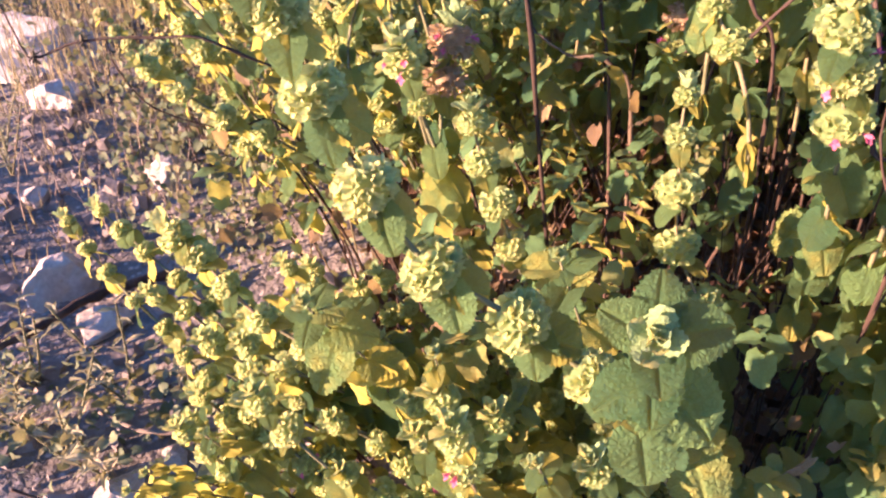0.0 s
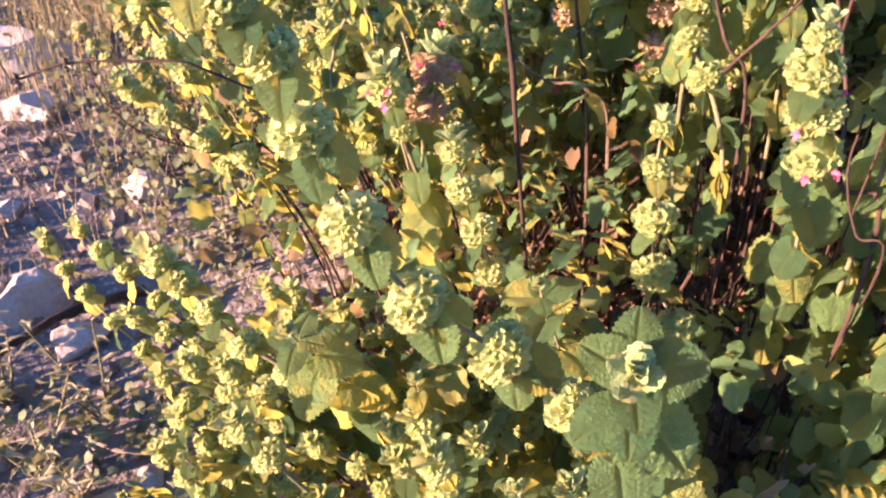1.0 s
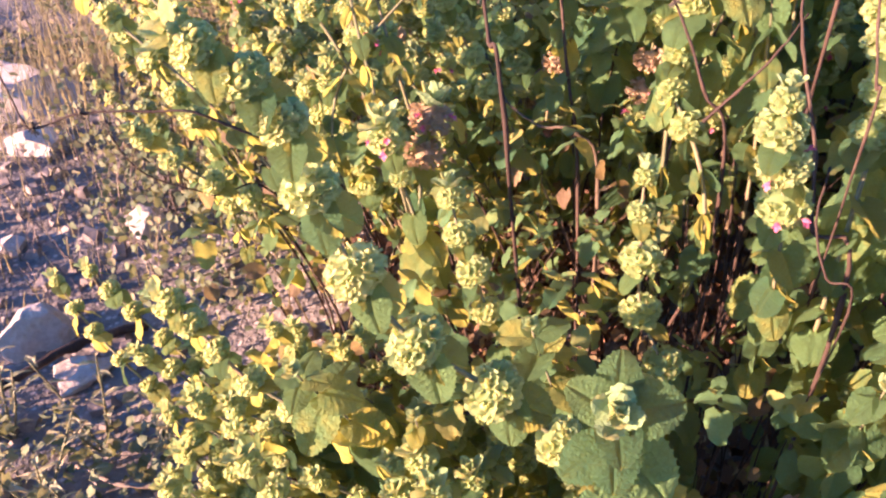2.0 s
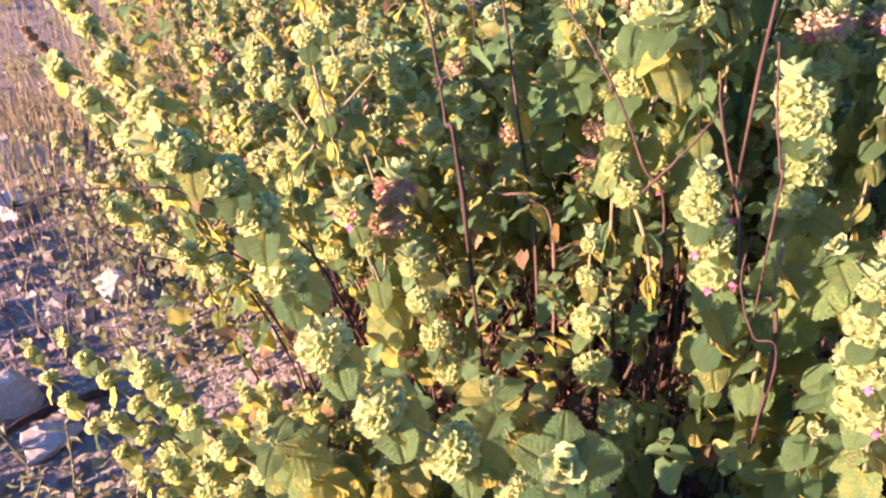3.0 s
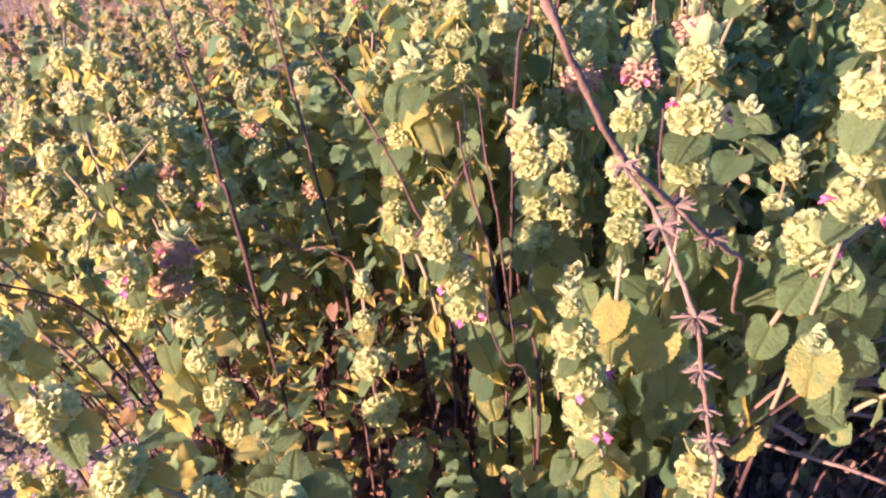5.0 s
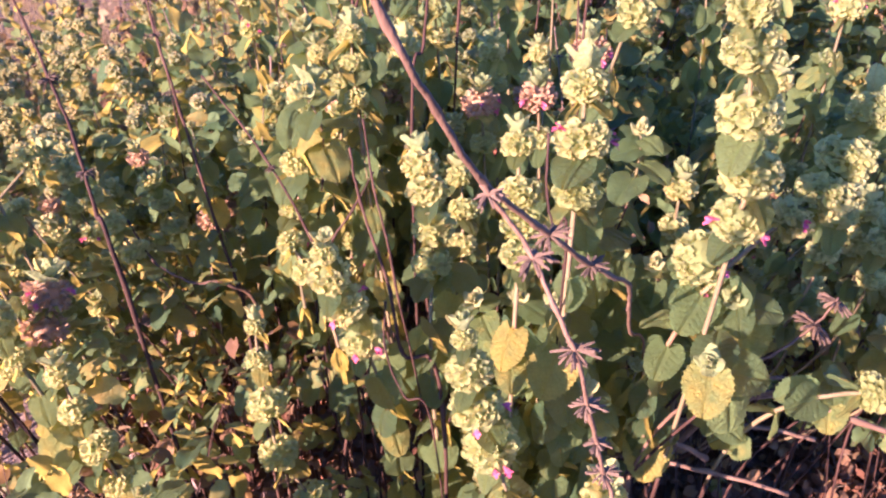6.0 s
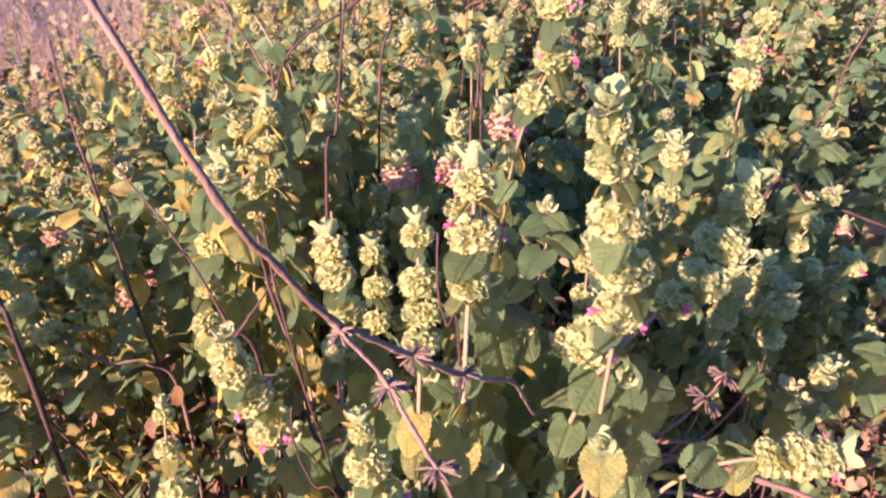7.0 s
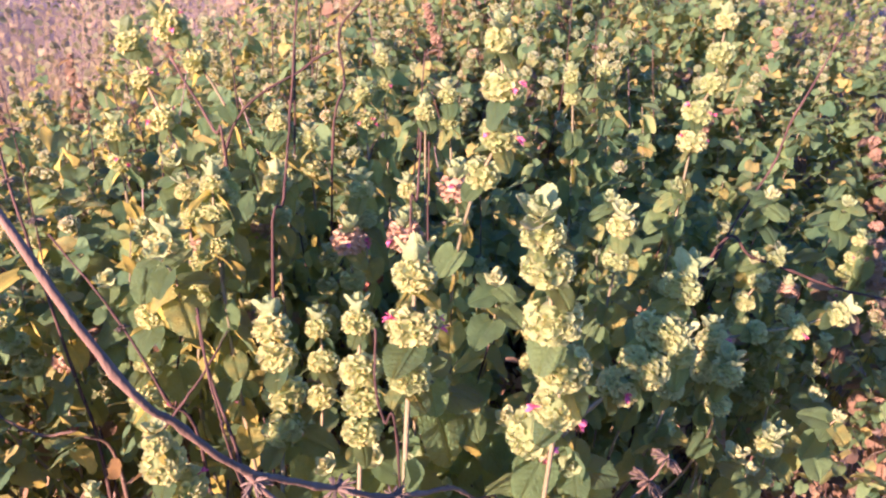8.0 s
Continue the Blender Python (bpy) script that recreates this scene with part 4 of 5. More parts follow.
dead_stem("bent dry twig with withered buds over bare soil", [(-0.375, 0.555, 0.49), (-0.357, 0.549, 0.466), (-0.338, 0.531, 0.433), (-0.327, 0.528, 0.428), (-0.291, 0.533, 0.438), (-0.238, 0.536, 0.439), (-0.177, 0.545, 0.425), (-0.08, 0.62, 0.3), (0.0, 0.68, -0.1)], 0.0014, (0.1, 0.36, 0.5), BARK, seed=9, tuft_size=0.008)
dead_stem("thin dry twig hanging under another", [(-0.272, 0.535, 0.44), (-0.275, 0.545, 0.41), (-0.26, 0.56, 0.37), (-0.21, 0.58, 0.34), (-0.15, 0.62, 0.30), (-0.02, 0.7, -0.1)], 0.0012, (0.1, 0.3), BARK, seed=10, tuft_size=0.006)
dead_stem("curved light grey branch inside the bush", [(0.047, 0.687, 0.442), (0.068, 0.668, 0.402), (0.102, 0.655, 0.379), (0.138, 0.65, 0.374), (0.17, 0.66, 0.3), (0.19, 0.66, -0.1)], 0.0022, (), TAN_BARK, seed=11)
dead_stem("tall thin brown dry stem", [(0.345, 0.59, 0.80), (0.342, 0.582, 0.786), (0.33, 0.564, 0.703), (0.318, 0.55, 0.62), (0.304, 0.54, 0.538), (0.34, 0.6, -0.1)], 0.0016, (0.05,), BARK, seed=12, tuft_size=0.006)
STICK = "dry brown stick lying across a dark gap in the bush"
for k, (a, b, c, wide) in enumerate([
    ((0.600, 0.345, 0.347), (0.540, 0.369, 0.349), (0.45, 0.43, 0.33), 0.0034),
    ((0.596, 0.340, 0.331), (0.536, 0.366, 0.339), (0.44, 0.42, 0.31), 0.0022),
    ((0.478, 0.312, 0.318), (0.434, 0.337, 0.341), (0.40, 0.37, 0.345), 0.0038),
    ((0.705, 0.275, 0.292), (0.637, 0.310, 0.318), (0.56, 0.36, 0.33), 0.0042),
    ((0.600, 0.318, 0.303), (0.544, 0.341, 0.314), (0.46, 0.39, 0.30), 0.0030),
    ((0.690, 0.30, 0.325), (0.640, 0.33, 0.330), (0.55, 0.39, 0.30), 0.0028),
    ((0.560, 0.30, 0.270), (0.500, 0.33, 0.285), (0.43, 0.38, 0.28), 0.0032),
]):
    dead_stem(STICK, [a, b, c, (c[0] - 0.04, c[1] + 0.07, c[2] * 0.55), (c[0] - 0.05, c[1] + 0.1, -0.1)], wide * 0.7, (), TAN_BARK, name="dry_stick", seed=20 + k, thin_end=0.85)
TWIG = "thin brown dry twig between the stalks"
for k, (line, foot) in enumerate([
    ([(0.229, 0.357, 0.473), (0.226, 0.349, 0.441), (0.236, 0.338, 0.409), (0.254, 0.335, 0.387)], (0.3, 0.42)),
    ([(0.298, 0.274, 0.598), (0.295, 0.266, 0.567), (0.299, 0.262, 0.547), (0.307, 0.262, 0.530)], (0.38, 0.4)),
    ([(0.341, 0.313, 0.700), (0.337, 0.308, 0.662), (0.333, 0.306, 0.630)], (0.42, 0.45)),
    ([(0.215, 0.346, 0.597), (0.218, 0.336, 0.557), (0.223, 0.33, 0.529), (0.229, 0.335, 0.50)], (0.3, 0.45)),
    ([(0.422, 0.471, 0.676), (0.419, 0.463, 0.635), (0.417, 0.458, 0.594)], (0.48, 0.56)),
    ([(0.488, 0.814, 0.815), (0.459, 0.817, 0.773), (0.46, 0.80, 0.712), (0.441, 0.79, 0.643)], (0.46, 0.86)),
    ([(0.257, 0.808, 0.739), (0.295, 0.77, 0.66), (0.304, 0.76, 0.636)], (0.34, 0.84)),
    ([(0.437, 0.771, 0.752), (0.405, 0.781, 0.731), (0.312, 0.80, 0.634)], (0.33, 0.88)),
    ([(1.38, 0.785, 0.815), (1.327, 0.786, 0.726), (1.286, 0.788, 0.662), (1.252, 0.784, 0.588), (1.191, 0.789, 0.499), (1.149, 0.79, 0.43)], (1.1, 0.85)),
    ([(1.162, 0.498, 0.436), (1.1, 0.534, 0.449), (1.045, 0.568, 0.471), (0.996, 0.598, 0.488), (0.954, 0.623, 0.499)], (0.93, 0.72)),
]):
    x, y = foot
    dead_stem(TWIG, [*line, (x, y, 0.5 * (line[-1][2] + ground_height(x, y))), (x, y, ground_height(x, y))], 0.0008 if k < 5 else 0.0022 if k > 7 else 0.0018, (), BARK, name="dry_twig", seed=40 + k, thin_end=0.8)
r12 = random.Random(12)
for k in range(44):
    x, y = r12.uniform(0.1, 1.5), r12.uniform(0.75, 1.7)
    h = r12.uniform(0.45, 0.75)
    lean = Vector((r12.uniform(-.15, .2), r12.uniform(-.12, .1), 0))
    foot = Vector((x, y, ground_height(x, y)))
    dead_stem("thin dry brown stem in the back of the bush", [foot + lean + Vector((0, 0, h)), foot + lean * 0.7 + Vector((0.01, 0, h * 0.7)), foot + lean * 0.25 + Vector((0, 0.01, h * 0.35)), foot], r12.uniform(0.0014, 0.0026), (0.1, 0.3) if k % 3 == 0 else (), GREY_BARK if k % 4 == 0 else BARK, seed=60 + k, tuft_size=0.009)
dead_stem("dark fallen branch lying on the soil", [(-0.86, 0.62, -0.08), (-0.74, 0.68, -0.07), (-0.64, 0.75, -0.06), (-0.58, 0.84, -0.06), (-0.5, 0.92, -0.08)], 0.008, (), BARK, name="fallen_branch", seed=13, thin_end=0.8)
dead_stem("pale bare twig lying on the soil", [(-0.47, 0.61, -0.07), (-0.40, 0.575, -0.06), (-0.34, 0.57, -0.055), (-0.27, 0.60, -0.06)], 0.005, (), GREY_BARK, name="fallen_twig", seed=14)
dead_stem("dark thin twig by the soil", [(-0.42, 0.40, 0.06), (-0.37, 0.41, 0.0), (-0.33, 0.42, -0.06), (-0.3, 0.43, -0.1)], 0.003, (), BARK, name="fallen_twig", seed=15)

# ---- the rest of the bush ----


def in_hollow(x, y, z):
    """A dark gap between the stems, running back and down into the bush."""
    p, a, b = Vector((x, y, z)), Vector((0.20, 0.38, 0.345)), Vector((0.42, 0.82, 0.06))
    t = max(0.0, min(1.0, (p - a).dot(b - a) / (b - a).length_squared))
    return (p - a.lerp(b, t)).length < 0.035 + 0.02 * t


def fill(count, xs, ys, top, lean, detail, seed, shoots=0.35, pink=0.15, back=0.07, small=1.0, leafy=1.0):
    r = random.Random(seed)
    for k in range(count):
        x, y = r.uniform(*xs), r.uniform(*ys)
        g = ground_height(x, y)
        low, high = top
        z = r.uniform(low, high) - 0.02
        if in_hollow(x, y, z) or in_hollow(x, y, z - 0.1) or in_gap(x, y, z):
            continue
        tilt = Vector((lean + r.uniform(-0.2, 0.2), r.uniform(-0.35, 0.1), 0))
        foot = (x - tilt.x * (z - g) * 0.6 + 0.02, y - tilt.y * (z - g) * 0.5 + back)
        if r.random() < shoots:
            shoot("leafy horehound shoot in the bush", (x, y, z), foot, small * r.uniform(0.022, 0.029), detail, seed * 100 + k, r.uniform(-55, 5), 8)
            continue
        n = r.randint(2, 5)
        at, step = Vector((x, y, z)), Vector((-tilt.x, -tilt.y, -1.0)).normalized()
        spots = []
        for q in range(n):
            w = small * (r.uniform(0.024, 0.028) + 0.003 * min(q, 3))
            spots.append((*at, w))
            at = at + step * r.uniform(0.026, 0.040) + Vector((r.uniform(-.004, .004), r.uniform(-.004, .004), 0))
        stalk("horehound stalk with round whorls in the bush", spots, foot, detail, tuple(q for q in range(1, n) if r.random() < pink), tuple(q for q in range(n) if r.random() < (0.14 if x > 0.1 else 0.04)), seed=seed * 100 + k, leaf=leafy * small * r.uniform(0.020, 0.030))


fill(34, (-0.34, 0.1), (0.66, 0.95), (0.34, 0.52), -0.35, "mid", 2, 0.06, small=0.9, leafy=0.65)
fill(30, (0.1, 0.7), (0.66, 0.95), (0.42, 0.62), 0.0, "mid", 3, 0.3)
fill(24, (0.65, 1.3), (0.55, 0.95), (0.30, 0.56), 0.1, "mid", 4, 0.35)
fill(20, (0.45, 1.15), (0.60, 0.72), (0.16, 0.40), 0.15, "mid", 5, 0.6)
fill(62, (-0.26, 0.06), (0.30, 0.50), (0.08, 0.31), -0.7, "mid", 6, 0.2, small=0.78, pink=0.04)
fill(14, (0.02, 0.24), (0.28, 0.4), (0.08, 0.24), -0.1, "mid", 7, 0.7)
fill(18, (-0.03, 0.13), (0.25, 0.33), (0.18, 0.33), -0.3, "mid", 9, 0.6, small=0.9)
fill(9, (0.3, 0.43), (0.29, 0.42), (0.14, 0.34), 0.0, "mid", 8, 0.75)


def stalk_mass(name, label, count, spot, tall, seed, leafy, leaf=(0.024, 0.042), step=(0.028, 0.040)):
    """Stalks past counting at the back of the bush: whorls, leaves and stems in one mesh."""
    r = random.Random(seed)
    kinds = [(np.array(v), np.array(u), f) for v, u, f in (whorl_shape(24, 6, 2, 91, 0.40), leaf_shape(6, 4, 92, 5, 0.3, 0.2, 0.1, 0.45))]
    verts, uvs, faces, slots = [], [], [], []
    total = 0

    def add(v, u, f, slot):
        nonlocal total
        verts.extend(v)
        uvs.extend(u)
        faces.extend([tuple(i + total for i in q) for q in f])
        slots.extend([slot] * len(f))
        total += len(v)

    def add_kind(k, m):
        v, u, f = kinds[k]
        a = np.array(m)
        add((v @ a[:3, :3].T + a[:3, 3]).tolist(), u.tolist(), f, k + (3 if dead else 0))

    n, dead = 0, False
    while n < count:
        p = spot(r)
        if p is None:
            continue
        n += 1
        x, y = p
        dead = r.random() < 0.10
        foot = Vector((x, y, ground_height(x, y)))
        h = r.uniform(*tall)
        lean = Vector((r.uniform(-0.5, 0.45), r.uniform(-0.5, 0.3), 1)).normalized()
        top = foot + lean * h
        v, u, f = tube_shape([foot, foot.lerp(top, 0.5) + Vector((0, 0, 0.02)), top], [0.002, 0.0014, 0.0008], 3)
        add([tuple(q) for q in v], u, f, 2)
        at = top.copy()
        bare = r.random() < leafy
        for q in range(0 if bare else r.randint(3, 6)):
            w = r.uniform(0.022, 0.030) + 0.002 * q
            add_kind(0, placed(at, Vector((r.uniform(-1, 1), r.uniform(-1, 1), 0)), lean, w * 0.5))
            for _ in range(2):
                out = Vector((r.gauss(0, 1), r.gauss(0, 1), -0.5))
                add_kind(1, placed(at - lean * w * 0.3, out, Vector((r.uniform(-.4, .4), r.uniform(-.4, .4), 1)), r.uniform(0.016, 0.024)))
            at = at - lean * r.uniform(0.026, 0.04)
        while (at - foot).length > 0.12:
            for _ in range(2):
                out = Vector((r.gauss(0, 1), r.gauss(0, 1), r.uniform(-0.9, 0.2)))
                add_kind(1, placed(at, out, Vector((r.uniform(-.6, .6), r.uniform(-.6, .6), 0.6)), r.uniform(*leaf)))
            at = at - lean * r.uniform(*step)
    me = mesh_of(name, verts, faces, SHADED_CALYX_MASS, uvs)
    me.materials.append(LEAF_MASS)
    me.materials.append(STEM)
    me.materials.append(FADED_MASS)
    me.materials.append(DRY_MASS)
    me.polygons.foreach_set("material_index", slots)
    tagged(new(name, me), label, "plants", kind="stuff")


def back_left(r):
    x, y = r.uniform(-1.4, 0.1), 0.85 + 2.2 * r.random() ** 1.5
    return (x, y) if x > -0.22 - 0.45 * (y - 0.7) + 0.06 * math.sin(9 * y) else None


def back_right(r):
    x, y = 0.05 + 2.9 * r.random() ** 1.3, 0.5 + 1.9 * r.random() ** 1.2
    return (x, y) if x > 0.7 * (y - 1.3) - 0.2 and (y > 0.95 or x > 1.25) else None


def hill_spot(r):
    return r.uniform(-0.5, 1.6), 1.4 + 2.0 * r.random() ** 1.4


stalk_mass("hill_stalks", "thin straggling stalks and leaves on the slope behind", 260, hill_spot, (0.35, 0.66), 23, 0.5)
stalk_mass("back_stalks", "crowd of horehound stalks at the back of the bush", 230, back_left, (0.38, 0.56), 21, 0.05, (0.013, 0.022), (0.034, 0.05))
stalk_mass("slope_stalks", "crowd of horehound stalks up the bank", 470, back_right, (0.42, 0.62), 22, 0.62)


fill(14, (0.28, 0.44), (0.31, 0.46), (0.34, 0.48), 0.0, "mid", 10, 0.85, small=1.15)


def sprig_shape(nu, nv, seed):
    """A leafy shoot's end: three crossed pairs of scalloped leaves, the lowest hanging out."""
    r = random.Random(seed)
    verts, uvs, faces = [], [], []
    for k in range(3):
        for side in (0, math.pi):
            lv, lu, lf = leaf_shape(nu, nv, seed * 7 + k, 4, 0.3, r.uniform(-0.1, 0.4), 0.12, 0.43)
            m = Matrix.Translation((0, 0, 0.42 * k - 0.5)) @ Matrix.Rotation(side + k * math.pi / 2 + r.uniform(-.3, .3), 4, "Z") @ Matrix.Rotation(radians(-38 + 36 * k) + r.uniform(-.3, .3), 4, "X")
            n = len(verts)
            verts += [tuple(m @ (Vector(p) * (1.0 - 0.22 * k))) for p in lv[:(nu + 1) * (nv + 1)]]
            uvs += lu[:(nu + 1) * (nv + 1)]
            faces += [tuple(i + n for i in f) for f in lf[:nu * nv]]
    return verts, uvs, faces


def leaf_mass(name, label, count, where, size, seed, material, shape_seed=8, nu=5, nv=4, upright=0.4, sprigs=False):
    """Leaves nobody could count, in the depth of the bush."""
    r = random.Random(seed)
    if sprigs:
        shapes = [sprig_shape(nu, nv, shape_seed + q) for q in range(4)]
    else:
        v, u, f = leaf_shape(nu, nv, shape_seed, 4, 0.25, 0.25, 0.2, 0.43)
        shapes = [(v, u, f[:nu * nv])]
    shapes = [(np.array(v), np.array(u), np.array(f)) for v, u, f in shapes]
    verts, faces, uvs = [], [], []
    n = 0
    while n < count:
        p = where(r)
        if p is None:
            continue
        base, lu, ring = shapes[n % len(shapes)]
        if sprigs:
            facing = Vector((r.gauss(-0.25, 0.45), r.gauss(-0.3, 0.45), 1))
            along = Vector((r.gauss(0, 1), r.gauss(0, 1), 0))
        else:
            along = Vector((r.gauss(0, 1), r.gauss(0, 1), r.gauss(-0.8, 0.6)))
            facing = Vector((r.gauss(0, 0.9), r.gauss(0, 0.9) - 0.2, 0.8 - upright + 0.5 * r.random()))
        m = np.array(placed(p, along, facing, r.uniform(*size)))
        verts.append(base @ m[:3, :3].T + m[:3, 3])
        faces.append(ring + n * len(base))
        uvs.append(lu)
        n += 1
    tagged(new(name, mesh_of(name, np.concatenate(verts).tolist(), np.concatenate(faces).tolist(), material, np.concatenate(uvs))), label, "foliage", kind="stuff")


def bush_top(x, y):
    """Height of the bush's leafy body."""
    z = 0.34 + 0.12 * min(1, max(0, (y - 0.45) / 0.3)) + 0.05 * noise.noise(Vector((x * 5, y * 5, 1)))
    z -= 0.55 * max(0, -0.02 - x) ** 1.1
    z -= 0.16 * max(0, x - 0.9)
    z -= 0.9 * max(0, 0.42 - y)
    return z


def in_bush(r):
    x, y = r.uniform(-0.26, 1.8), r.uniform(0.3, 1.5)
    if x < 0 and (y < 0.34 - 0.75 * x or r.random() < 0.5):
        return None
    top = bush_top(x, y)
    z = top - (top - GROUND_Z - 0.05) * r.random() ** 1.6
    if in_hollow(x, y, z) or (0.42 < x < 0.85 and y < 0.47) or in_gap(x, y, z) or z < GROUND_Z + 0.03:
        return None
    return Vector((x, y, z))


def bush_floor(r):
    p = in_bush(r)
    if p is None:
        return None
    g = ground_height(p.x, p.y)
    p.z = g + 0.01 + (p.z - g) * r.random() ** 1.3
    return None if in_hollow(*p) else p


leaf_mass("withered_leaves", "withered orange brown leaves caught low in the bush", 3800, bush_floor, (0.012, 0.022), 15, DRY_MASS)
leaf_mass("bush_foliage", "dense green inner leaves of the horehound bush", 1500, in_bush, (0.017, 0.028), 5, LEAF_MASS, nu=7, nv=4, sprigs=True)


def on_bank(r):
    x, y = r.uniform(0.0, 2.6), r.uniform(0.85, 2.1)
    return Vector((x, y, ground_height(x, y) + 0.08 + 0.40 * r.random() ** 0.8)) if x > 0.5 * (y - 1.0) else None


leaf_mass("bank_foliage", "broad leaves of horehound crowding the bank", 1500, on_bank, (0.028, 0.048), 25, LEAF_MASS, nu=8, nv=4, sprigs=True)


def under_bush(r):
    x, y = r.uniform(-0.15, 1.3), r.uniform(0.36, 1.2)
    if x < 0.1 and y < 0.5 - x:
        return None
    return Vector((x, y, ground_height(x, y) + 0.004 + 0.05 * r.random() ** 2))


LITTER = foliage("leaf_litter", (0.055, 0.035, 0.025), (0.15, 0.09, 0.055), (0.22, 0.14, 0.08), (0.2, 0.1, 0.05), thin=0.05, island=True, fuzz=0.0)
leaf_mass("leaf_litter", "dark brown fallen leaves on the soil under the bush", 7000, under_bush, (0.014, 0.026), 16, LITTER, nu=3, nv=2)


def far_bush(r):
    x, y = r.uniform(-0.4, 4.5), r.uniform(1.4, 4.5)
    if noise.noise(Vector((x * 1.3, y * 1.3, 5))) < -0.3 or x < 0.2 * (y - 1.4) - 0.35:
        return None
    top = 0.42 + 0.2 * noise.noise(Vector((x * 3, y * 3, 2)))
    g = ground_height(x, y)
    return Vector((x, y, g + max(0.02, top * (1 - r.random() ** 2 * 0.8))))


leaf_mass("far_foliage", "dull green undergrowth on the slope behind", 9500, far_bush, (0.025, 0.04), 6, LEAF_MASS, nu=4, nv=2)


def low_weeds(r):
    x, y = r.uniform(-1.9, -0.15), r.uniform(0.5, 3.2)
    if any(math.hypot(x - a, y - b) < 0.10 for a, b in ((-0.605, 1.18), (-0.66, 0.86), (-0.55, 0.78))):
        return None
    if noise.noise(Vector((x * 2.4, y * 2.4, 8))) < 0.12 or math.hypot(x + 1.2, y - 1.9) < 0.42:
        return None
    return Vector((x, y, ground_height(x, y) + 0.09 * r.random() ** 1.5))


leaf_mass("ground_weeds", "small grey green weeds creeping over stony soil", 5500, low_weeds, (0.008, 0.018), 7, GREY_WEED, nu=3, nv=2)


def shrub_left(r):
    k = r.randrange(10)
    cx, cy, h = ((-0.62, 1.65, 0.34), (-0.45, 1.45, 0.36), (-0.75, 1.95, 0.36), (-0.35, 1.75, 0.42), (-0.95, 2.6, 0.3), (-0.36, 1.22, 0.24), (-0.44, 1.08, 0.26), (-0.76, 1.52, 0.26), (-0.60, 1.42, 0.22), (-0.36, 0.98, 0.2))[k]
    t = r.random()
    b, q = r.uniform(0, 6.28), 0.17 * math.sqrt(r.random()) * (0.5 + t)
    x, y = cx + q * math.cos(b), cy + q * math.sin(b)
    return Vector((x, y, ground_height(x, y) + h * t))


leaf_mass("grey_shrub_foliage", "thin dry greyish shrub with fine leaves", 2600, shrub_left, (0.008, 0.016), 8, GREY_WEED, nu=3, nv=2)


def grass(name, label, count, xs, ys, tall, seed, material, keep=-0.1):
    r = random.Random(seed)
    verts, faces = [], []
    n = 0
    while n < count:
        x, y = r.uniform(*xs), r.uniform(*ys)
        if noise.noise(Vector((x * 1.9, y * 1.9, seed))) < keep:
            continue
        n += 1
        h = r.uniform(*tall)
        p = Vector((x, y, ground_height(x, y) - 0.005))
        bend = Vector((r.uniform(-1, 1), r.uniform(-1, 1), 0)) * h * 0.35
        b = r.uniform(0, 3.14)
        side = Vector((math.cos(b), math.sin(b), 0)) * r.uniform(0.0008, 0.002)
        k = len(verts)
        for t in (0, 0.4, 0.75, 1.0):
            c = p + Vector((0, 0, h * t)) + bend * t * t
            verts += [c - side * (1 - 0.85 * t), c + side * (1 - 0.85 * t), c + Vector((side.y, -side.x, 0)) * (1 - 0.85 * t)]
        for q in range(3):
            for s in range(3):
                a, c = k + q * 3 + s, k + q * 3 + (s + 1) % 3
                faces.append((a, c, c + 3, a + 3))
    tagged(new(name, mesh_of(name, verts, faces, material)), label, "grass", kind="stuff")


grass("dry_grass", "tall dry straw coloured grass on the slope", 11000, (-1.2, 3.6), (1.5, 4.8), (0.2, 0.55), 3, STRAW, -0.2)
grass("far_dry_grass", "tall dry grass high on the slope", 4500, (-2.5, 4.0), (3.2, 9.0), (0.3, 0.7), 8, STRAW, -0.4)


def far_scrub(r):
    x, y = r.uniform(-3.0, 5.0), r.uniform(3.2, 10.0)
    if noise.noise(Vector((x * 0.9, y * 0.9, 12))) < -0.05:
        return None
    return Vector((x, y, ground_height(x, y) + 0.5 * r.random()))


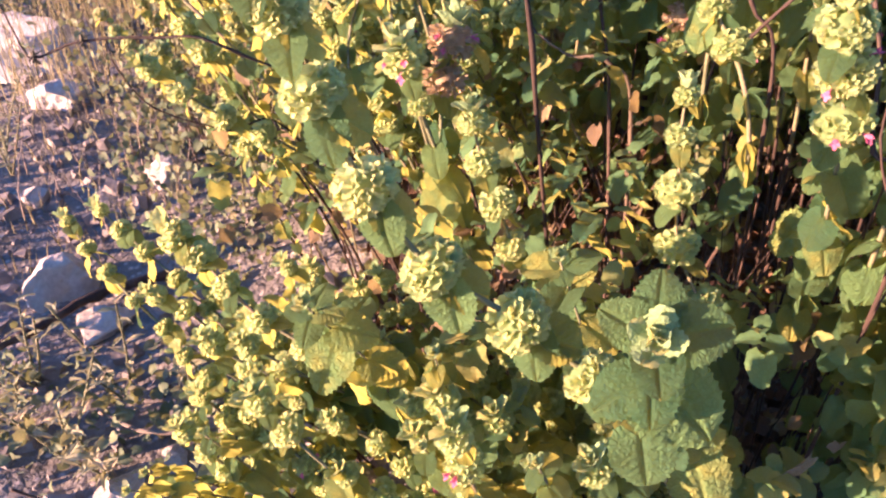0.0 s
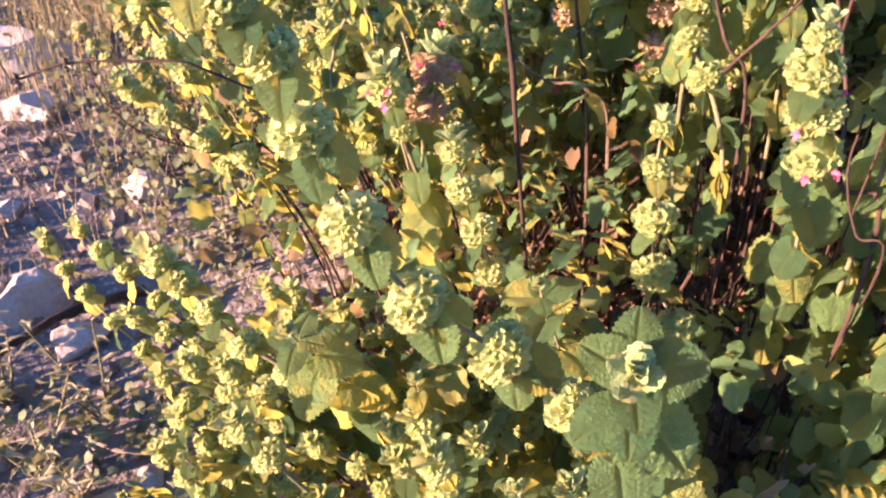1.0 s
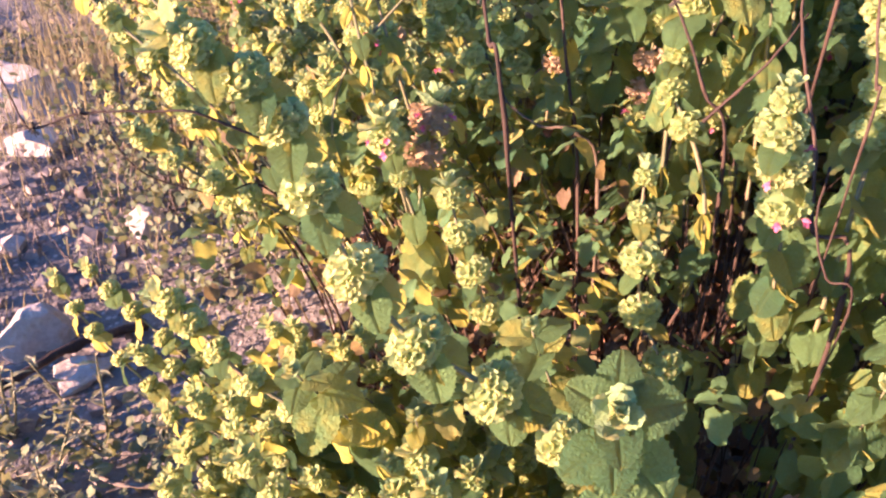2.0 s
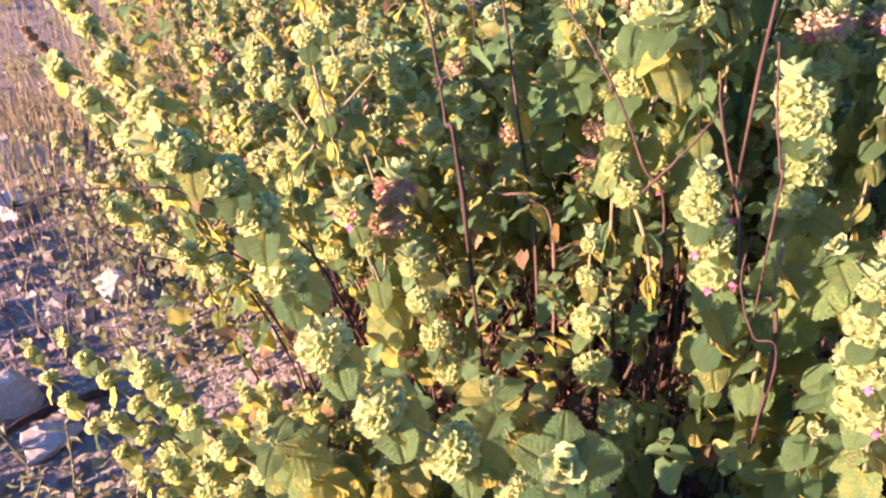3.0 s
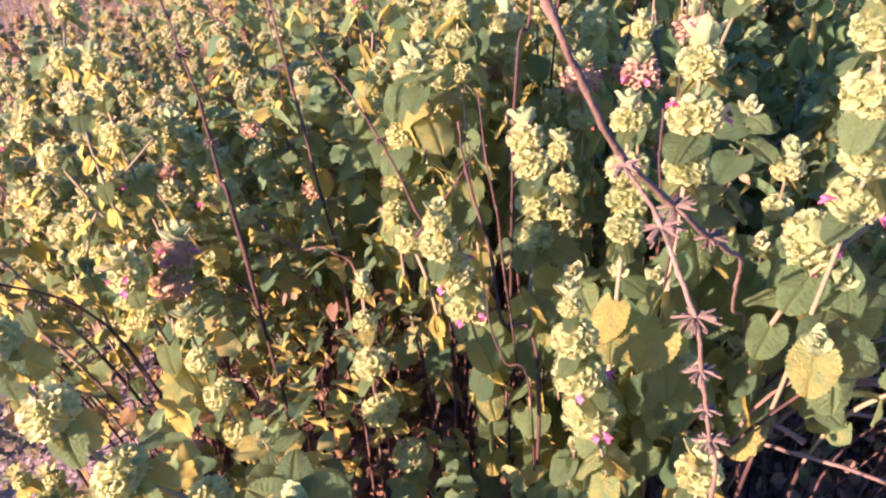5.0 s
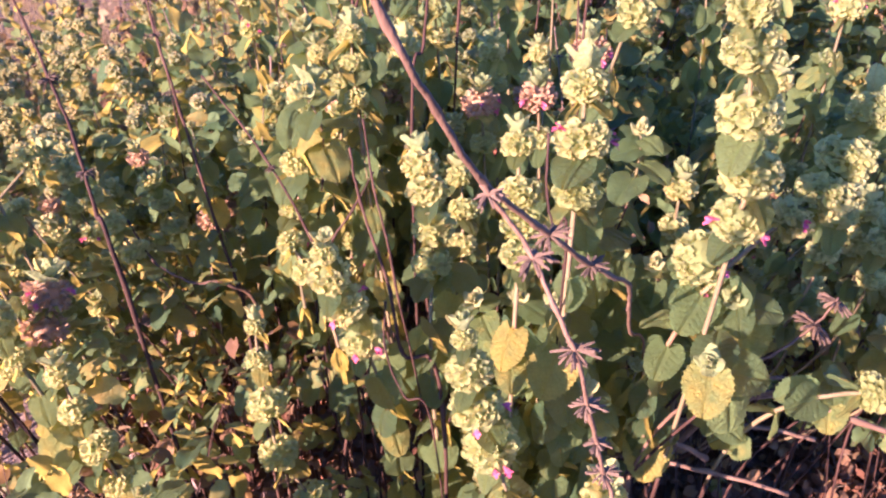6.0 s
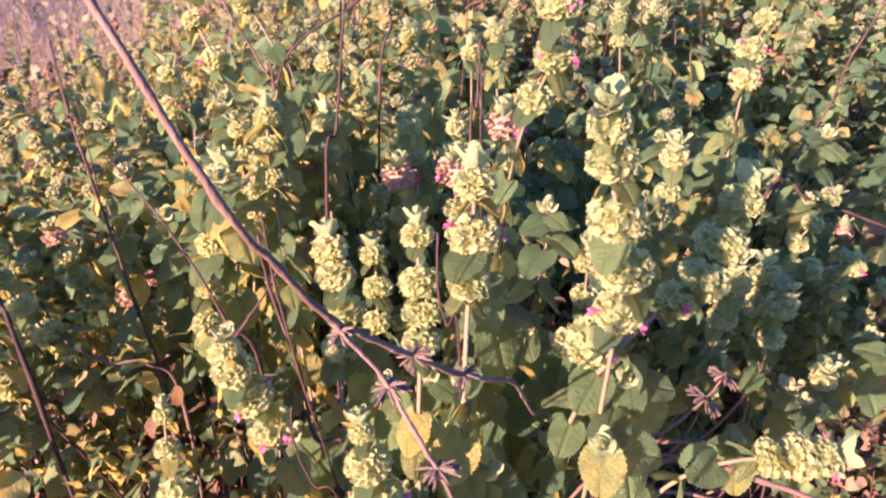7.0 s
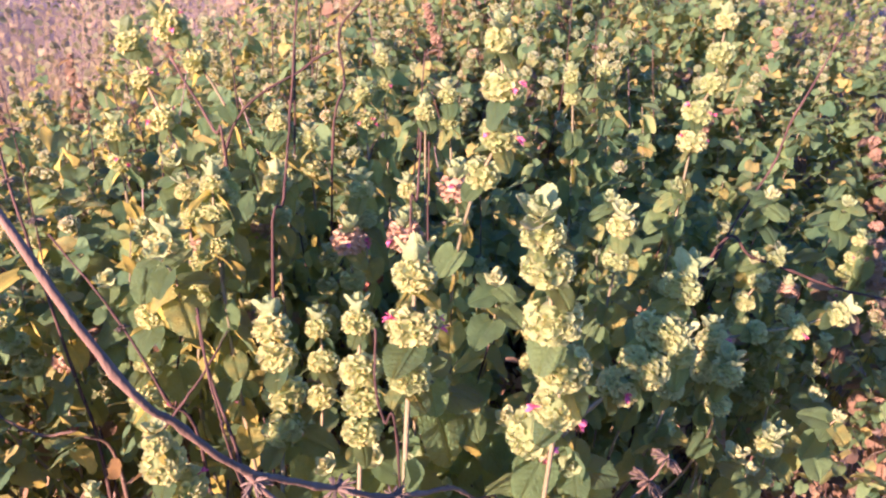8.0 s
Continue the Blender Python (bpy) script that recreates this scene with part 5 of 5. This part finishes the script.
leaf_mass("far_scrub", "dark scrub high on the slope", 8000, far_scrub, (0.025, 0.05), 9, GREY_WEED, nu=3, nv=2)
grass("short_dry_grass", "short dry grass blades on stony soil", 1500, (-1.8, 0.0), (0.4, 2.6), (0.02, 0.09), 4, STRAW, 0.05)
grass("dry_twigs", "bare brown twigs behind the bush", 1500, (-0.6, 1.2), (1.25, 3.4), (0.25, 0.55), 6, BARK, -0.4)
grass("shrub_twigs", "thin grey dry stems of a straggling shrub", 110, (-1.0, -0.3), (1.0, 2.1), (0.06, 0.22), 7, GREY_BARK, -0.1)
grass("inner_twigs", "thin brown twigs crowded inside the bush", 160, (-0.1, 1.5), (0.42, 1.2), (0.25, 0.5), 5, BARK, -0.4)

# ---- weeds by the stones ----
WEED_LEAF = [made("weed_blade", leaf_shape(8, 4, s, 1, 0.5, 0.5, 0.05, 0.13), WEED) for s in (51, 52)]


def weed(x, y, h, seed, label="narrow leaved green weed on stony soil"):
    r = random.Random(seed)
    root = tagged(base_at("weed", x, y), label, "weed", "weeds by the stones")
    p = root.matrix_basis.translation
    for s in range(3):
        lean = Vector((r.uniform(-.5, .5), r.uniform(-.5, .5), 1)).normalized()
        hh = h * r.uniform(0.7, 1.1)
        line = spline([p + lean * hh + Vector((r.uniform(-.01, .01), 0, 0)), p + lean * hh * 0.5, p - Vector((0, 0, 0.005))], 6)
        v, u, f = tube_shape(line, [0.0012 + 0.001 * i / len(line) for i in range(len(line))], 5)
        part("stem", mesh_of("weed_stem", v, f, STEM, u), root)
        turn = r.uniform(0, 6)
        for i, q in enumerate(line[:-2]):
            turn += 2.4
            out = Vector((math.cos(turn), math.sin(turn), r.uniform(0.2, 1.0)))
            part("leaf", r.choice(WEED_LEAF), root, placed(q, out, Vector((0, 0, 1)), r.uniform(0.014, 0.026)))


for k, (x, y, h) in enumerate([(-0.50, 0.56, 0.14), (-0.56, 0.60, 0.12), (-0.46, 0.66, 0.16), (-0.42, 0.52, 0.10), (-0.60, 0.68, 0.18), (-0.36, 0.64, 0.12), (-0.95, 1.25, 0.16), (-1.02, 1.35, 0.18), (-0.88, 1.05, 0.14), (-1.05, 1.18, 0.16)]):
    weed(x, y, h, 70 + k)
